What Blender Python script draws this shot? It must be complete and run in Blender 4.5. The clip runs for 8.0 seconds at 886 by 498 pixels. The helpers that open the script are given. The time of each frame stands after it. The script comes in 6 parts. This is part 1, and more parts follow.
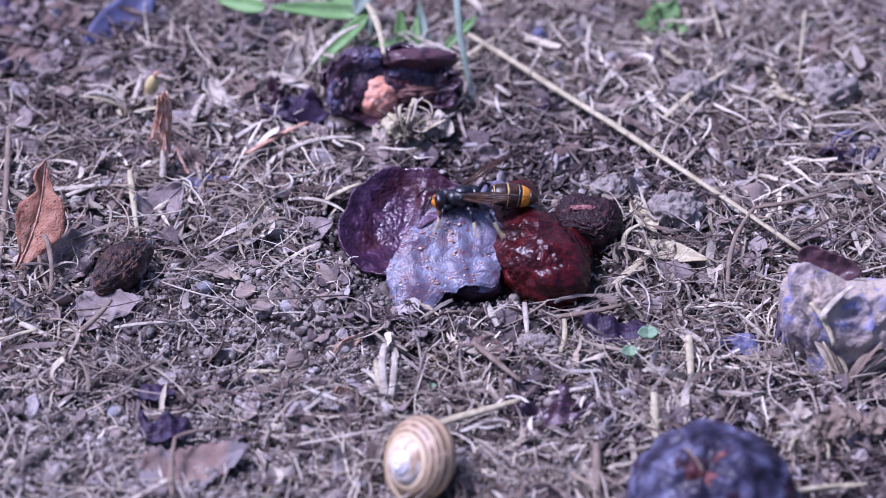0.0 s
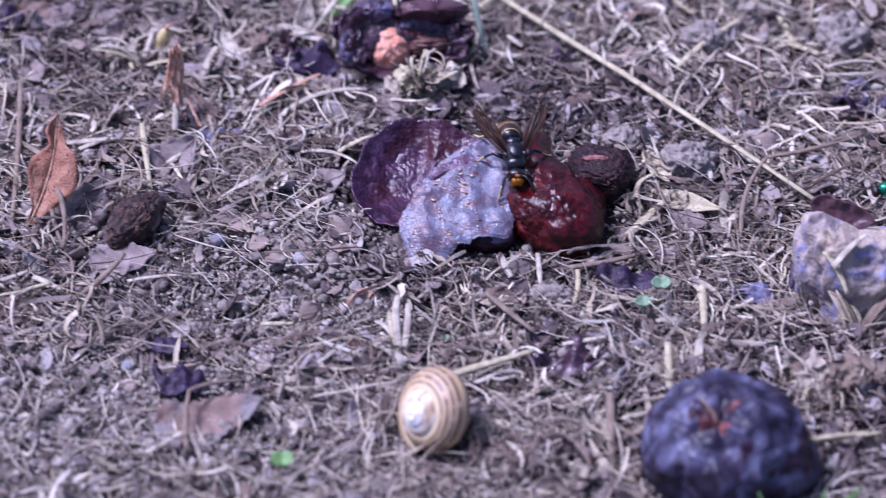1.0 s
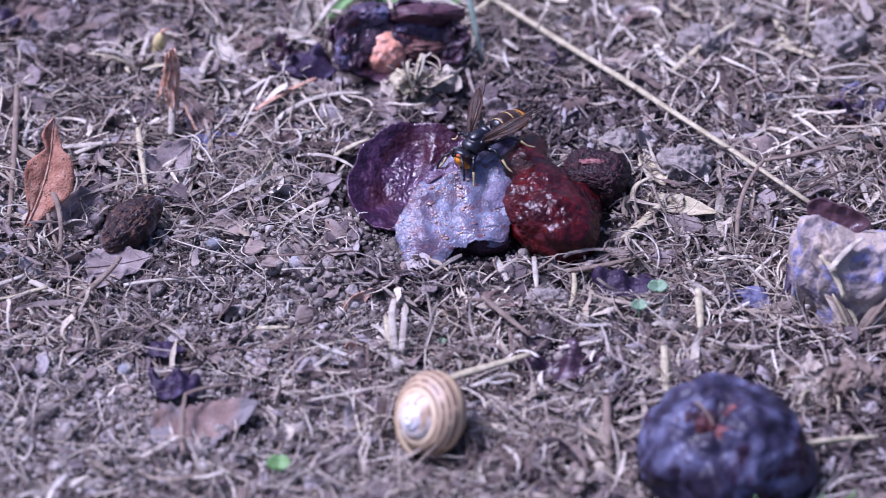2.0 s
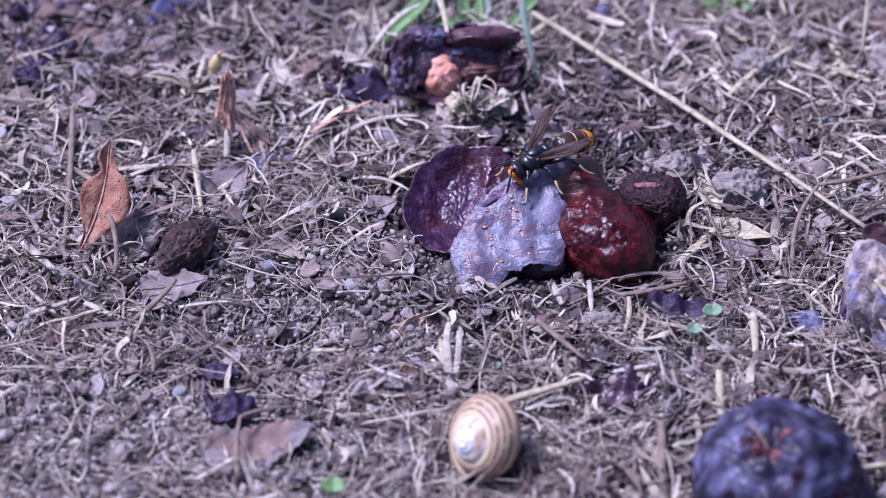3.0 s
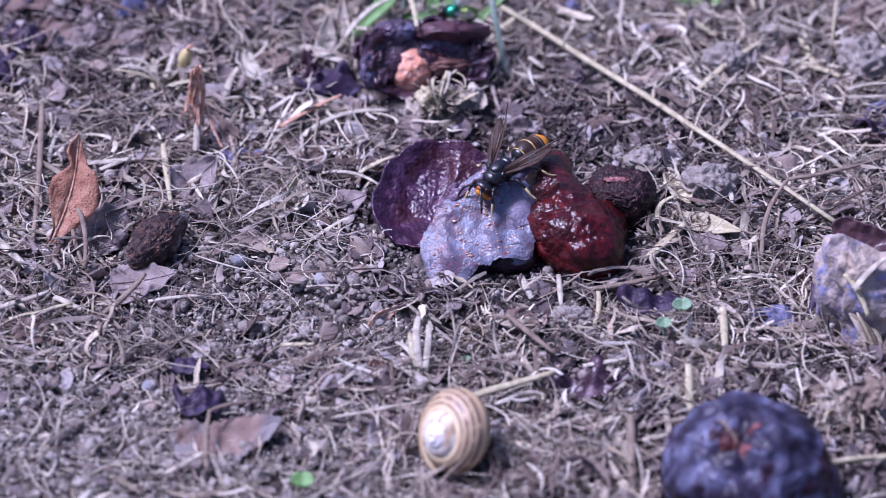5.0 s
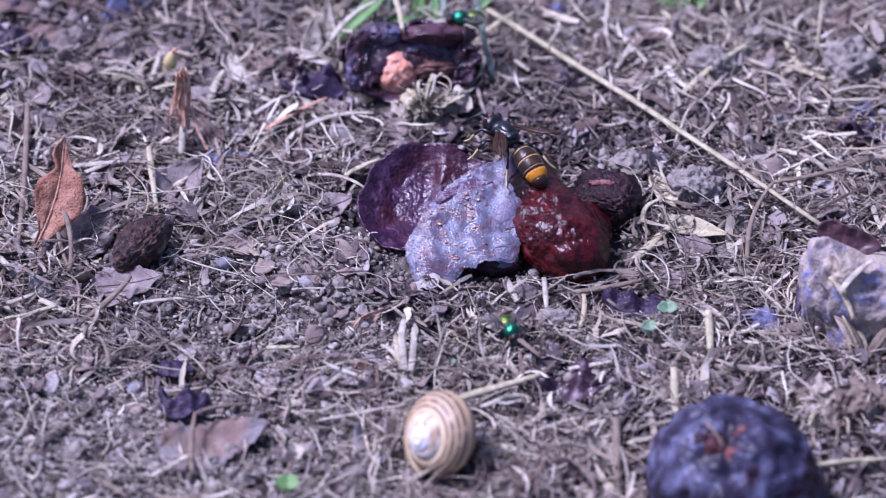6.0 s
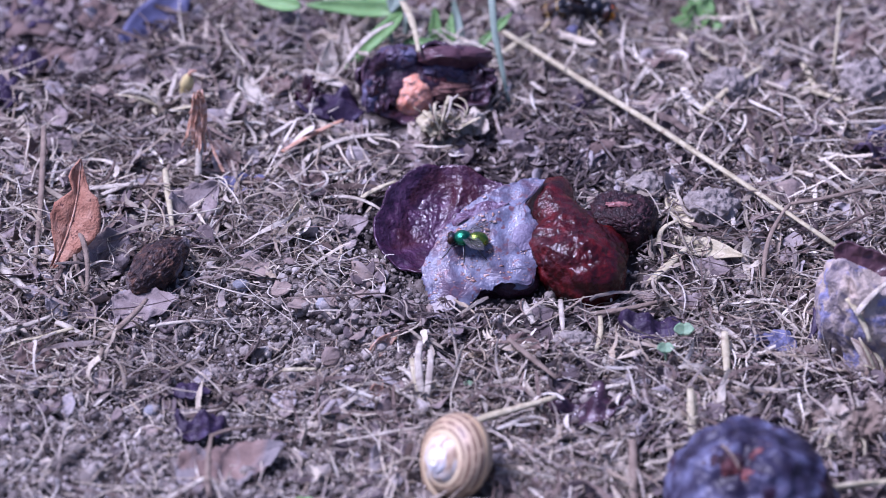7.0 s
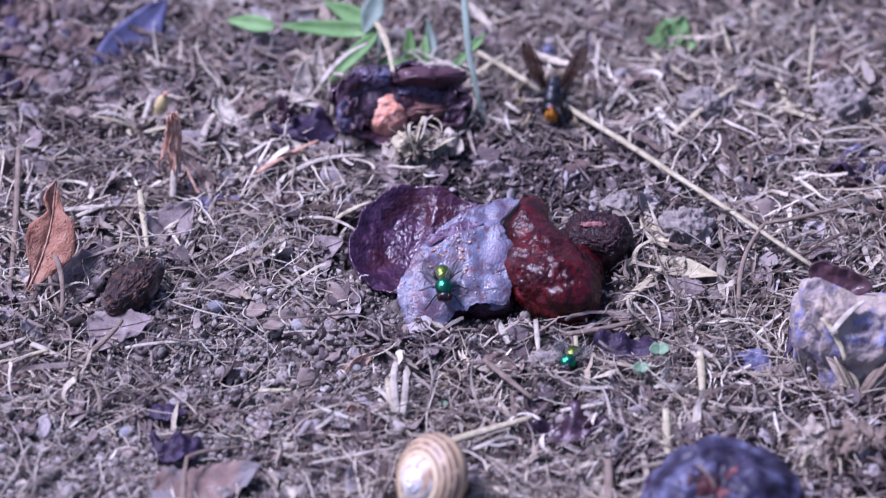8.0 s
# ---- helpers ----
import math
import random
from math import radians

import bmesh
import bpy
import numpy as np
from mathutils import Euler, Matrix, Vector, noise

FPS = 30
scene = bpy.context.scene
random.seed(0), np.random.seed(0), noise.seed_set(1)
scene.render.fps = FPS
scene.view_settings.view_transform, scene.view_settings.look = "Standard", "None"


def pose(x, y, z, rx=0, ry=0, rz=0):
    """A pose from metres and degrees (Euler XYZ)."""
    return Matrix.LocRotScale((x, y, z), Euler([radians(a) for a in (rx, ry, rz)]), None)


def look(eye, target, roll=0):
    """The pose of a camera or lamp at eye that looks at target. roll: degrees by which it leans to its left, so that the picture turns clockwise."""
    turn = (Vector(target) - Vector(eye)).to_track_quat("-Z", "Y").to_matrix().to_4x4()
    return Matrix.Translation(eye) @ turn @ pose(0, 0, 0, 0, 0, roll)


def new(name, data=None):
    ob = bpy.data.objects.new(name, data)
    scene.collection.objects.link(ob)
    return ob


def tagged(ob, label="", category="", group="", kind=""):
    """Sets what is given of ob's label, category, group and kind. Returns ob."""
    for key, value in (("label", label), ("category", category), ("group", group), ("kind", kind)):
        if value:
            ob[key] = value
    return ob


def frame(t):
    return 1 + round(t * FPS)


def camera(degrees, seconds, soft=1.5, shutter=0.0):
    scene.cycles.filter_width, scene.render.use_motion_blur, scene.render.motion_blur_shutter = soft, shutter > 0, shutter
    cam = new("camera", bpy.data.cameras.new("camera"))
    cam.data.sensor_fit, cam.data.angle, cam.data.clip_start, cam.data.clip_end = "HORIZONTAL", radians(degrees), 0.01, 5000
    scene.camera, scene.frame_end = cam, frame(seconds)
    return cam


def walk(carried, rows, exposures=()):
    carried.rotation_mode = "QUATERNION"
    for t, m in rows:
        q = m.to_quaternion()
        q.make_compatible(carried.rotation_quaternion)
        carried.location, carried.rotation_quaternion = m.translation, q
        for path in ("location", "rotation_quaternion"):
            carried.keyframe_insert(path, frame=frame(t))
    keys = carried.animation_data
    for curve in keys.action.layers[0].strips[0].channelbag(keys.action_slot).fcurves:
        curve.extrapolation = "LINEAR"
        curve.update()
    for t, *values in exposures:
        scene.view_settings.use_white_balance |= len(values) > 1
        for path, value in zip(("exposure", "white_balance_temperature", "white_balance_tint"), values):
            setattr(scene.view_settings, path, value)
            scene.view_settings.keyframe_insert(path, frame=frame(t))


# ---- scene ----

MM = 0.001  # shapes below are written in millimetres

# ---- camera: a long lens held still on the spot, 1.46 m from the plum, that sways ----
FOV, REACH, DOWN = 8.5, 1.456, 38.0
cam = camera(FOV, 8.0, soft=0.8, shutter=0.5)
cam.data.dof.use_dof = True
cam.data.dof.focus_distance = 1.444
cam.data.dof.aperture_fstop = 11.0
EYE = Vector((0, -REACH * math.cos(radians(DOWN)), REACH * math.sin(radians(DOWN))))
FOCAL = 784 / math.tan(radians(FOV / 2))
# seconds, sway to the side and up in units of 1 / FOCAL, lean in degrees
SWAY = [
    (0.0, -63.0, 4.3, 0.21),
    (0.1, -63.7, 4.9, 0.14),
    (0.2, -53.5, 4.9, 0.08),
    (0.3, -44.8, 3.2, 0.01),
    (0.4, -15.2, 0.1, -0.05),
    (0.5, -6.0, -3.8, -0.11),
    (0.6, 1.4, -17.0, -0.12),
    (0.7, 4.6, -45.0, -0.13),
    (0.8, 1.9, -55.7, -0.13),
    (0.9, -13.3, -67.0, -0.14),
    (1.0, -40.3, -81.7, -0.14),
    (1.1, -53.3, -86.4, -0.19),
    (1.2, -70.1, -90.7, -0.23),
    (2.3, -10.1, -62.8, -0.13),
    (2.5, 26.7, -54.4, -0.05),
    (2.7, 45.8, -47.0, -0.04),
    (2.8, 52.1, -41.6, -0.03),
    (3.0, 50.7, -34.0, -0.01),
    (3.2, 18.2, -28.0, 0.01),
    (3.3, 7.7, -26.0, 0.02),
    (3.5, -4.9, -18.1, 0.04),
    (3.7, -7.8, -17.8, -0.00),
    (3.8, -2.1, -19.9, -0.02),
    (4.0, 13.3, -21.3, -0.07),
    (4.2, 27.8, -21.3, -0.01),
    (5.3, -29.9, -53.6, 0.00),
    (5.5, -49.4, -57.1, -0.02),
    (5.7, -57.2, -59.3, 0.00),
    (5.8, -52.4, -55.4, 0.02),
    (6.0, -28.9, -39.1, 0.04),
    (6.2, -16.1, -26.4, 0.11),
    (6.3, -14.0, -21.7, 0.14),
    (6.5, -13.8, -10.6, 0.20),
    (6.7, -12.6, -2.2, 0.12),
    (7.0, -0.0, -0.0, -0.00),
    (7.2, 4.0, -2.1, -0.01),
    (7.5, 2.8, 1.3, -0.03),
    (7.7, -8.7, 10.1, -0.10),
    (7.8, -25.1, 15.8, -0.13),
    (8.0, -44.1, 36.2, -0.19),
]


def aimed(side, up, lean):
    turn = pose(0, 0, 0, math.degrees(math.atan(up / FOCAL)), math.degrees(math.atan(side / FOCAL)), lean)
    return look(EYE, (0, 0, 0)) @ turn


walk(cam, [(t, aimed(a, b, c)) for t, a, b, c in SWAY], exposures=[(0.0, 0.92, 5060, 39), (8.0, 0.92, 5060, 39)])

# ---- light: open shade under a bright sky, one soft sun through thin cloud ----
SUN_UP, SUN_ROUND = 60.0, 285.0
world = bpy.data.worlds.new("sky")
scene.world = world
world.use_nodes = True
sky = world.node_tree.nodes.new("ShaderNodeTexSky")
sky.sky_type, sky.sun_disc = "NISHITA", False
sky.sun_elevation, sky.sun_rotation = radians(SUN_UP), radians(SUN_ROUND)
sky.dust_density = 3.0
world.node_tree.links.new(sky.outputs[0], world.node_tree.nodes["Background"].inputs[0])
world.node_tree.nodes["Background"].inputs[1].default_value = 0.064
lamp = bpy.data.lights.new("sun", "SUN")
lamp.energy, lamp.angle, lamp.color = 2.95, radians(16), (1.0, 0.95, 0.9)
sun = new("sun", lamp)
sun_from = Vector((math.sin(radians(SUN_ROUND)) * math.cos(radians(SUN_UP)), math.cos(radians(SUN_ROUND)) * math.cos(radians(SUN_UP)), math.sin(radians(SUN_UP))))
sun.matrix_world = look(sun_from * 5, (0, 0, 0))


# ---- materials ----
def link(nt, a, b):
    nt.links.new(a, b)


def node(nt, kind, **values):
    n = nt.nodes.new(kind)
    for key, value in values.items():
        n.inputs[key.replace("_", " ")].default_value = value
    return n


def ramp(nt, source, stops):
    r = nt.nodes.new("ShaderNodeValToRGB")
    while len(r.color_ramp.elements) < len(stops):
        r.color_ramp.elements.new(0.5)
    for e, (at, colour) in zip(r.color_ramp.elements, stops):
        e.position, e.color = at, (*colour, 1)
    link(nt, source, r.inputs[0])
    return r.outputs[0]


def mixed(nt, how, fac, a, b):
    m = nt.nodes.new("ShaderNodeMix")
    m.data_type, m.blend_type = "RGBA", how
    for value, i in ((fac, 0), (a, 6), (b, 7)):
        if isinstance(value, (int, float)):
            m.inputs[i].default_value = value
        elif isinstance(value, tuple):
            m.inputs[i].default_value = (*value, 1)
        else:
            link(nt, value, m.inputs[i])
    return m.outputs[2]


def level(nt, source, low, high):
    m = nt.nodes.new("ShaderNodeMapRange")
    m.inputs[1].default_value, m.inputs[2].default_value = low, high
    link(nt, source, m.inputs[0])
    return m.outputs[0]


def surface(name, stops, size=4.0, rough=0.6, bump=0.3, fine=0.6, vary="", spots=None, spot_size=1.0, spot_low=0.6, spot_high=0.66,
            patch=None, patch_size=8.0, patch_low=0.45, patch_high=0.6, coat=0.0, inner=0.0, spec=0.22, metal=0.0, sheen=0.0, rough_swing=0.15, stretch=(1, 1, 1)):
    """A material: a ramp over noise of about size mm, spots and patches of other colours, relief of about fine mm."""
    mat = bpy.data.materials.new(name)
    mat.use_nodes = True
    nt = mat.node_tree
    bsdf = nt.nodes["Principled BSDF"]
    place = nt.nodes.new("ShaderNodeTexCoord")
    mapping = nt.nodes.new("ShaderNodeMapping")
    mapping.inputs["Scale"].default_value = stretch
    link(nt, place.outputs["Object"], mapping.inputs[0])
    at = mapping.outputs[0]

    def grain(mm, detail=4.0, twist=0.0):
        n = node(nt, "ShaderNodeTexNoise", Scale=1000.0 / mm, Detail=detail, Distortion=twist)
        link(nt, at, n.inputs["Vector"])
        return n.outputs[0]

    tone = grain(size, 5.0, 0.4)
    if vary:
        if vary == "island":
            chance = nt.nodes.new("ShaderNodeNewGeometry").outputs["Random Per Island"]
        else:
            chance = nt.nodes.new("ShaderNodeObjectInfo").outputs["Random"]
        add = nt.nodes.new("ShaderNodeMath")
        add.operation = "MULTIPLY_ADD"
        link(nt, tone, add.inputs[0])
        add.inputs[1].default_value = 0.45
        sub = nt.nodes.new("ShaderNodeMath")
        sub.operation = "SUBTRACT"
        link(nt, chance, sub.inputs[0])
        sub.inputs[1].default_value = 0.22
        link(nt, sub.outputs[0], add.inputs[2])
        tone = add.outputs[0]
    colour = ramp(nt, tone, stops)
    if patch:
        colour = mixed(nt, "MIX", level(nt, grain(patch_size, 3.0, 0.8), patch_low, patch_high), colour, patch)
    if spots:
        colour = mixed(nt, "MIX", level(nt, grain(spot_size, 2.0), spot_low, spot_high), colour, spots)
    small = grain(fine, 4.0, 0.3)
    colour = mixed(nt, "MULTIPLY", 0.35, colour, ramp(nt, small, [(0.3, (0.45, 0.45, 0.45)), (0.7, (1, 1, 1))]))
    link(nt, colour, bsdf.inputs["Base Color"])
    r = nt.nodes.new("ShaderNodeMapRange")
    r.inputs[3].default_value, r.inputs[4].default_value = max(0.02, rough - rough_swing), min(1, rough + rough_swing)
    link(nt, small, r.inputs[0])
    link(nt, r.outputs[0], bsdf.inputs["Roughness"])
    b = node(nt, "ShaderNodeBump", Strength=bump, Distance=0.001)
    link(nt, mixed(nt, "MIX", 0.5, small, grain(fine * 4, 3.0)), b.inputs["Height"])
    link(nt, b.outputs[0], bsdf.inputs["Normal"])
    if coat:
        link(nt, b.outputs[0], bsdf.inputs["Coat Normal"])
    bsdf.inputs["Coat Weight"].default_value, bsdf.inputs["Coat Roughness"].default_value = coat, 0.08
    bsdf.inputs["Subsurface Weight"].default_value = inner
    bsdf.inputs["Subsurface Radius"].default_value = (0.003, 0.001, 0.0006)
    bsdf.inputs["Specular IOR Level"].default_value = spec
    bsdf.inputs["Metallic"].default_value = metal
    bsdf.inputs["Sheen Weight"].default_value = sheen
    return mat


SOIL = surface("soil", [(0.3, (0.075, 0.06, 0.052)), (0.55, (0.23, 0.193, 0.168)), (0.75, (0.42, 0.37, 0.33))], 1.8, 0.95, 1.0, 0.6, patch=(0.065, 0.051, 0.045), patch_size=14, patch_low=0.38, patch_high=0.58)
CRUMB = surface("soil_crumb", [(0.0, (0.13, 0.108, 0.094)), (0.5, (0.31, 0.268, 0.233)), (1.0, (0.5, 0.45, 0.4))], 1.2, 0.95, 1.0, 0.4, vary="island")
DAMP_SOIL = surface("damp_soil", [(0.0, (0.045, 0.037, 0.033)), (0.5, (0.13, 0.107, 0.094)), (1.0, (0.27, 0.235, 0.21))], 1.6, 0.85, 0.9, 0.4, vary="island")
CLOD = surface("clod", [(0.3, (0.17, 0.145, 0.127)), (0.55, (0.31, 0.27, 0.237)), (0.8, (0.43, 0.385, 0.345))], 1.8, 0.95, 1.0, 0.6)
PEBBLE = surface("pebble", [(0.3, (0.24, 0.24, 0.26)), (0.7, (0.4, 0.39, 0.39))], 5, 0.7, 0.3, 0.6, vary="object")
STRAW = surface("dry_straw", [(0.0, (0.09, 0.062, 0.052)), (0.2, (0.22, 0.16, 0.125)), (0.36, (0.32, 0.275, 0.24)), (0.52, (0.4, 0.32, 0.215)), (0.68, (0.46, 0.405, 0.335)), (0.84, (0.62, 0.535, 0.385)), (1.0, (0.75, 0.69, 0.57))], 2.2, 0.6, 0.6, 0.3, vary="island", patch=(0.1, 0.068, 0.058), patch_size=20, patch_low=0.48, patch_high=0.8)
STEM = surface("straw_stem", [(0.2, (0.3, 0.25, 0.145)), (0.5, (0.46, 0.405, 0.255)), (0.8, (0.62, 0.56, 0.39))], 2.4, 0.5, 0.4, 0.4, spots=(0.28, 0.21, 0.14), spot_size=2.5, spot_low=0.62, spot_high=0.72)
BLEACHED = surface("bleached_litter", [(0.0, (0.17, 0.14, 0.105)), (0.4, (0.33, 0.28, 0.21)), (0.75, (0.48, 0.42, 0.33)), (1.0, (0.66, 0.6, 0.5))], 2.0, 0.6, 0.5, 0.35, vary="island", patch=(0.2, 0.16, 0.12), patch_size=9, patch_low=0.5, patch_high=0.8)
# rotten litter by the burst plum; in two corners its dark colour imitates shade
ROT_AND_SHADE = surface("rot_and_shade_litter", [(0.0, (0.025, 0.018, 0.018)), (0.4, (0.075, 0.055, 0.05)), (0.75, (0.15, 0.115, 0.1)), (1.0, (0.32, 0.27, 0.23))], 2.5, 0.6, 0.6, 0.4, vary="island")
PALE = surface("bleached_straw", [(0.2, (0.32, 0.27, 0.2)), (0.5, (0.5, 0.445, 0.35)), (0.9, (0.66, 0.6, 0.5))], 1.8, 0.55, 0.5, 0.4, patch=(0.3, 0.25, 0.2), patch_size=6, patch_low=0.52, patch_high=0.7)
TWIG = surface("brown_twig", [(0.2, (0.14, 0.1, 0.075)), (0.6, (0.26, 0.2, 0.15)), (0.9, (0.38, 0.3, 0.23))], 3, 0.75, 0.6, 0.4)
FLAKE = surface("leaf_flake", [(0.0, (0.07, 0.05, 0.052)), (0.35, (0.18, 0.142, 0.138)), (0.6, (0.3, 0.23, 0.185)), (0.8, (0.3, 0.265, 0.26)), (1.0, (0.42, 0.375, 0.355))], 4, 0.75, 0.5, 0.5, vary="island")
DRY_LEAF = surface("dry_leaf", [(0.25, (0.25, 0.1, 0.06)), (0.5, (0.4, 0.19, 0.115)), (0.8, (0.52, 0.3, 0.2))], 3.0, 0.55, 0.7, 0.5, spots=(0.14, 0.055, 0.04), spot_size=1.3, spot_low=0.64, spot_high=0.7)
ORANGE_LEAF = surface("rust_leaf", [(0.25, (0.42, 0.18, 0.1)), (0.5, (0.6, 0.35, 0.23)), (0.8, (0.73, 0.55, 0.45))], 1.4, 0.6, 0.6, 0.4)
BROWN_LEAF = surface("flat_brown_leaf", [(0.25, (0.14, 0.095, 0.08)), (0.55, (0.23, 0.155, 0.125)), (0.8, (0.31, 0.23, 0.195))], 4, 0.7, 0.6, 0.6, patch=(0.22, 0.195, 0.19), patch_size=10, patch_low=0.46, patch_high=0.58)
TAN_LEAF = surface("tan_leaf", [(0.25, (0.27, 0.21, 0.16)), (0.5, (0.43, 0.36, 0.28)), (0.8, (0.58, 0.51, 0.42))], 2.5, 0.65, 0.6, 0.4, stretch=(1, 1, 0.4))
GREY_LEAF = surface("grey_leaf", [(0.25, (0.15, 0.115, 0.105)), (0.55, (0.25, 0.2, 0.185)), (0.8, (0.36, 0.31, 0.29))], 3.5, 0.7, 0.5, 0.5)
DUN_LEAF = surface("dun_leaf", [(0.25, (0.1, 0.065, 0.055)), (0.55, (0.21, 0.145, 0.12)), (0.8, (0.32, 0.24, 0.2))], 4, 0.7, 0.6, 0.5)
VIOLET_SCRAP = surface("plum_scrap", [(0.25, (0.02, 0.011, 0.022)), (0.6, (0.045, 0.028, 0.06)), (0.85, (0.12, 0.1, 0.18))], 4, 0.4, 0.5, 0.5)
BLUE_SCRAP = surface("bloomed_scrap", [(0.25, (0.075, 0.07, 0.13)), (0.6, (0.16, 0.16, 0.27)), (0.85, (0.26, 0.26, 0.38))], 5, 0.55, 0.4, 0.5)
GREEN = surface("grass_green", [(0.25, (0.13, 0.25, 0.07)), (0.6, (0.21, 0.37, 0.13)), (0.85, (0.33, 0.48, 0.23))], 6, 0.42, 0.3, 0.4, inner=0.1)
DULL_GREEN = surface("grey_green", [(0.25, (0.14, 0.2, 0.14)), (0.7, (0.3, 0.37, 0.3))], 5, 0.5, 0.3, 0.4)
SEEDLING = surface("seedling_green", [(0.25, (0.15, 0.26, 0.14)), (0.7, (0.28, 0.4, 0.25))], 2, 0.5, 0.4, 0.4, inner=0.1)
YELLOW_BUD = surface("yellow_bud", [(0.3, (0.5, 0.4, 0.16)), (0.8, (0.7, 0.6, 0.3))], 2, 0.6, 0.3, 0.4)

INNER_SKIN = surface("wet_plum_inside", [(0.25, (0.02, 0.006, 0.018)), (0.5, (0.05, 0.016, 0.042)), (0.78, (0.12, 0.06, 0.11))], 3.5, 0.3, 0.7, 0.9, patch=(0.05, 0.011, 0.019), patch_size=12, patch_low=0.5, patch_high=0.66, coat=0.4, spec=0.3, rough_swing=0.16)
BLOOM_SKIN = surface("bloomed_skin", [(0.3, (0.09, 0.078, 0.115)), (0.45, (0.15, 0.147, 0.205)), (0.6, (0.19, 0.194, 0.265)), (0.75, (0.28, 0.28, 0.36))], 3.0, 0.33, 0.4, 0.5, spots=(0.16, 0.075, 0.09), spot_size=1.5, spot_low=0.58, spot_high=0.65, patch=(0.1, 0.062, 0.092), patch_size=6, patch_low=0.47, patch_high=0.66, coat=0.2, spec=0.4)
BRUISE = surface("bruised_skin", [(0.3, (0.13, 0.105, 0.16)), (0.6, (0.2, 0.17, 0.24)), (0.8, (0.26, 0.24, 0.32))], 1.8, 0.42, 0.5, 0.5, coat=0.1, spec=0.4)
WET_FOLD = surface("wet_fold", [(0.25, (0.04, 0.012, 0.03)), (0.5, (0.11, 0.05, 0.09)), (0.75, (0.25, 0.2, 0.28))], 1.6, 0.25, 1.0, 0.6, coat=0.6, spec=0.4)
DIRT = surface("dirt_crumb", [(0.0, (0.2, 0.09, 0.08)), (0.35, (0.42, 0.24, 0.18)), (1.0, (0.7, 0.52, 0.43))], 1.0, 0.6, 0.5, 0.3, vary="island")
PULP = surface("wet_pulp", [(0.25, (0.014, 0.001, 0.0015)), (0.5, (0.042, 0.003, 0.004)), (0.8, (0.125, 0.009, 0.009))], 3.0, 0.36, 0.5, 0.7, coat=0.6, inner=0.0, spec=0.03, rough_swing=0.12)
DARK_PULP = surface("dark_pulp", [(0.25, (0.012, 0.004, 0.008)), (0.7, (0.045, 0.013, 0.025))], 3, 0.35, 0.9, 0.7, coat=0.3)
STONE = surface("plum_stone", [(0.3, (0.008, 0.003, 0.004)), (0.5, (0.024, 0.007, 0.009)), (0.72, (0.07, 0.022, 0.024))], 1.6, 0.42, 1.0, 0.5, coat=0.2)
STONE_CUT = surface("stone_slit", [(0.25, (0.09, 0.025, 0.027)), (0.5, (0.3, 0.12, 0.11)), (0.75, (0.5, 0.3, 0.28))], 1.5, 0.4, 0.6, 0.4, coat=0.2, stretch=(0.3, 1, 1))
FLESH = surface("orange_flesh", [(0.25, (0.8, 0.27, 0.15)), (0.5, (0.95, 0.47, 0.31)), (0.8, (0.98, 0.68, 0.56))], 1.6, 0.6, 0.8, 0.5, inner=0.15)
WIZENED = surface("wizened_skin", [(0.3, (0.01, 0.005, 0.006)), (0.5, (0.035, 0.017, 0.015)), (0.7, (0.13, 0.062, 0.036))], 2.2, 0.42, 1.0, 0.5, patch=(0.2, 0.17, 0.165), patch_size=7, patch_low=0.55, patch_high=0.68, coat=0.2)
WOODY = surface("woody_flesh", [(0.25, (0.07, 0.03, 0.03)), (0.55, (0.17, 0.085, 0.07)), (0.85, (0.3, 0.18, 0.15))], 2.0, 0.6, 0.9, 0.5, stretch=(0.3, 1, 1))
OLD_SKIN = surface("shrivelled_skin", [(0.25, (0.016, 0.006, 0.012)), (0.5, (0.045, 0.018, 0.03)), (0.75, (0.13, 0.07, 0.095))], 3.5, 0.32, 0.6, 0.8, coat=0.5, spec=0.3)
BLOOMED_OLD = surface("bloomed_old_skin", [(0.3, (0.03, 0.015, 0.028)), (0.55, (0.07, 0.045, 0.075)), (0.8, (0.15, 0.12, 0.17))], 4, 0.4, 0.5, 0.8, patch=(0.14, 0.13, 0.2), patch_size=7, patch_low=0.46, patch_high=0.62, coat=0.15)
BROWN_SKIN = surface("brown_skin", [(0.25, (0.045, 0.018, 0.024)), (0.7, (0.12, 0.06, 0.07))], 6, 0.34, 0.25, 0.8, coat=0.15)
PLUM_SKIN = surface("plum_skin", [(0.37, (0.016, 0.011, 0.023)), (0.49, (0.043, 0.038, 0.07)), (0.63, (0.16, 0.163, 0.255))], 10, 0.42, 0.4, 1.2, patch=(0.03, 0.013, 0.026), patch_size=11, patch_low=0.54, patch_high=0.66, spots=(0.02, 0.01, 0.02), spot_size=4.0, spot_low=0.65, spot_high=0.72)
DUSTY_SKIN = surface("dusty_plum_skin", [(0.3, (0.09, 0.075, 0.11)), (0.5, (0.24, 0.21, 0.25)), (0.72, (0.42, 0.385, 0.41))], 5, 0.7, 0.8, 0.9, patch=(0.43, 0.35, 0.28), patch_size=5, patch_low=0.3, patch_high=0.54, spots=(0.25, 0.24, 0.37), spot_size=4, spot_low=0.56, spot_high=0.66)
RED_FLESH = surface("red_flesh", [(0.35, (0.04, 0.012, 0.016)), (0.55, (0.15, 0.045, 0.045)), (0.75, (0.34, 0.13, 0.11))], 3, 0.4, 0.8, 0.7)

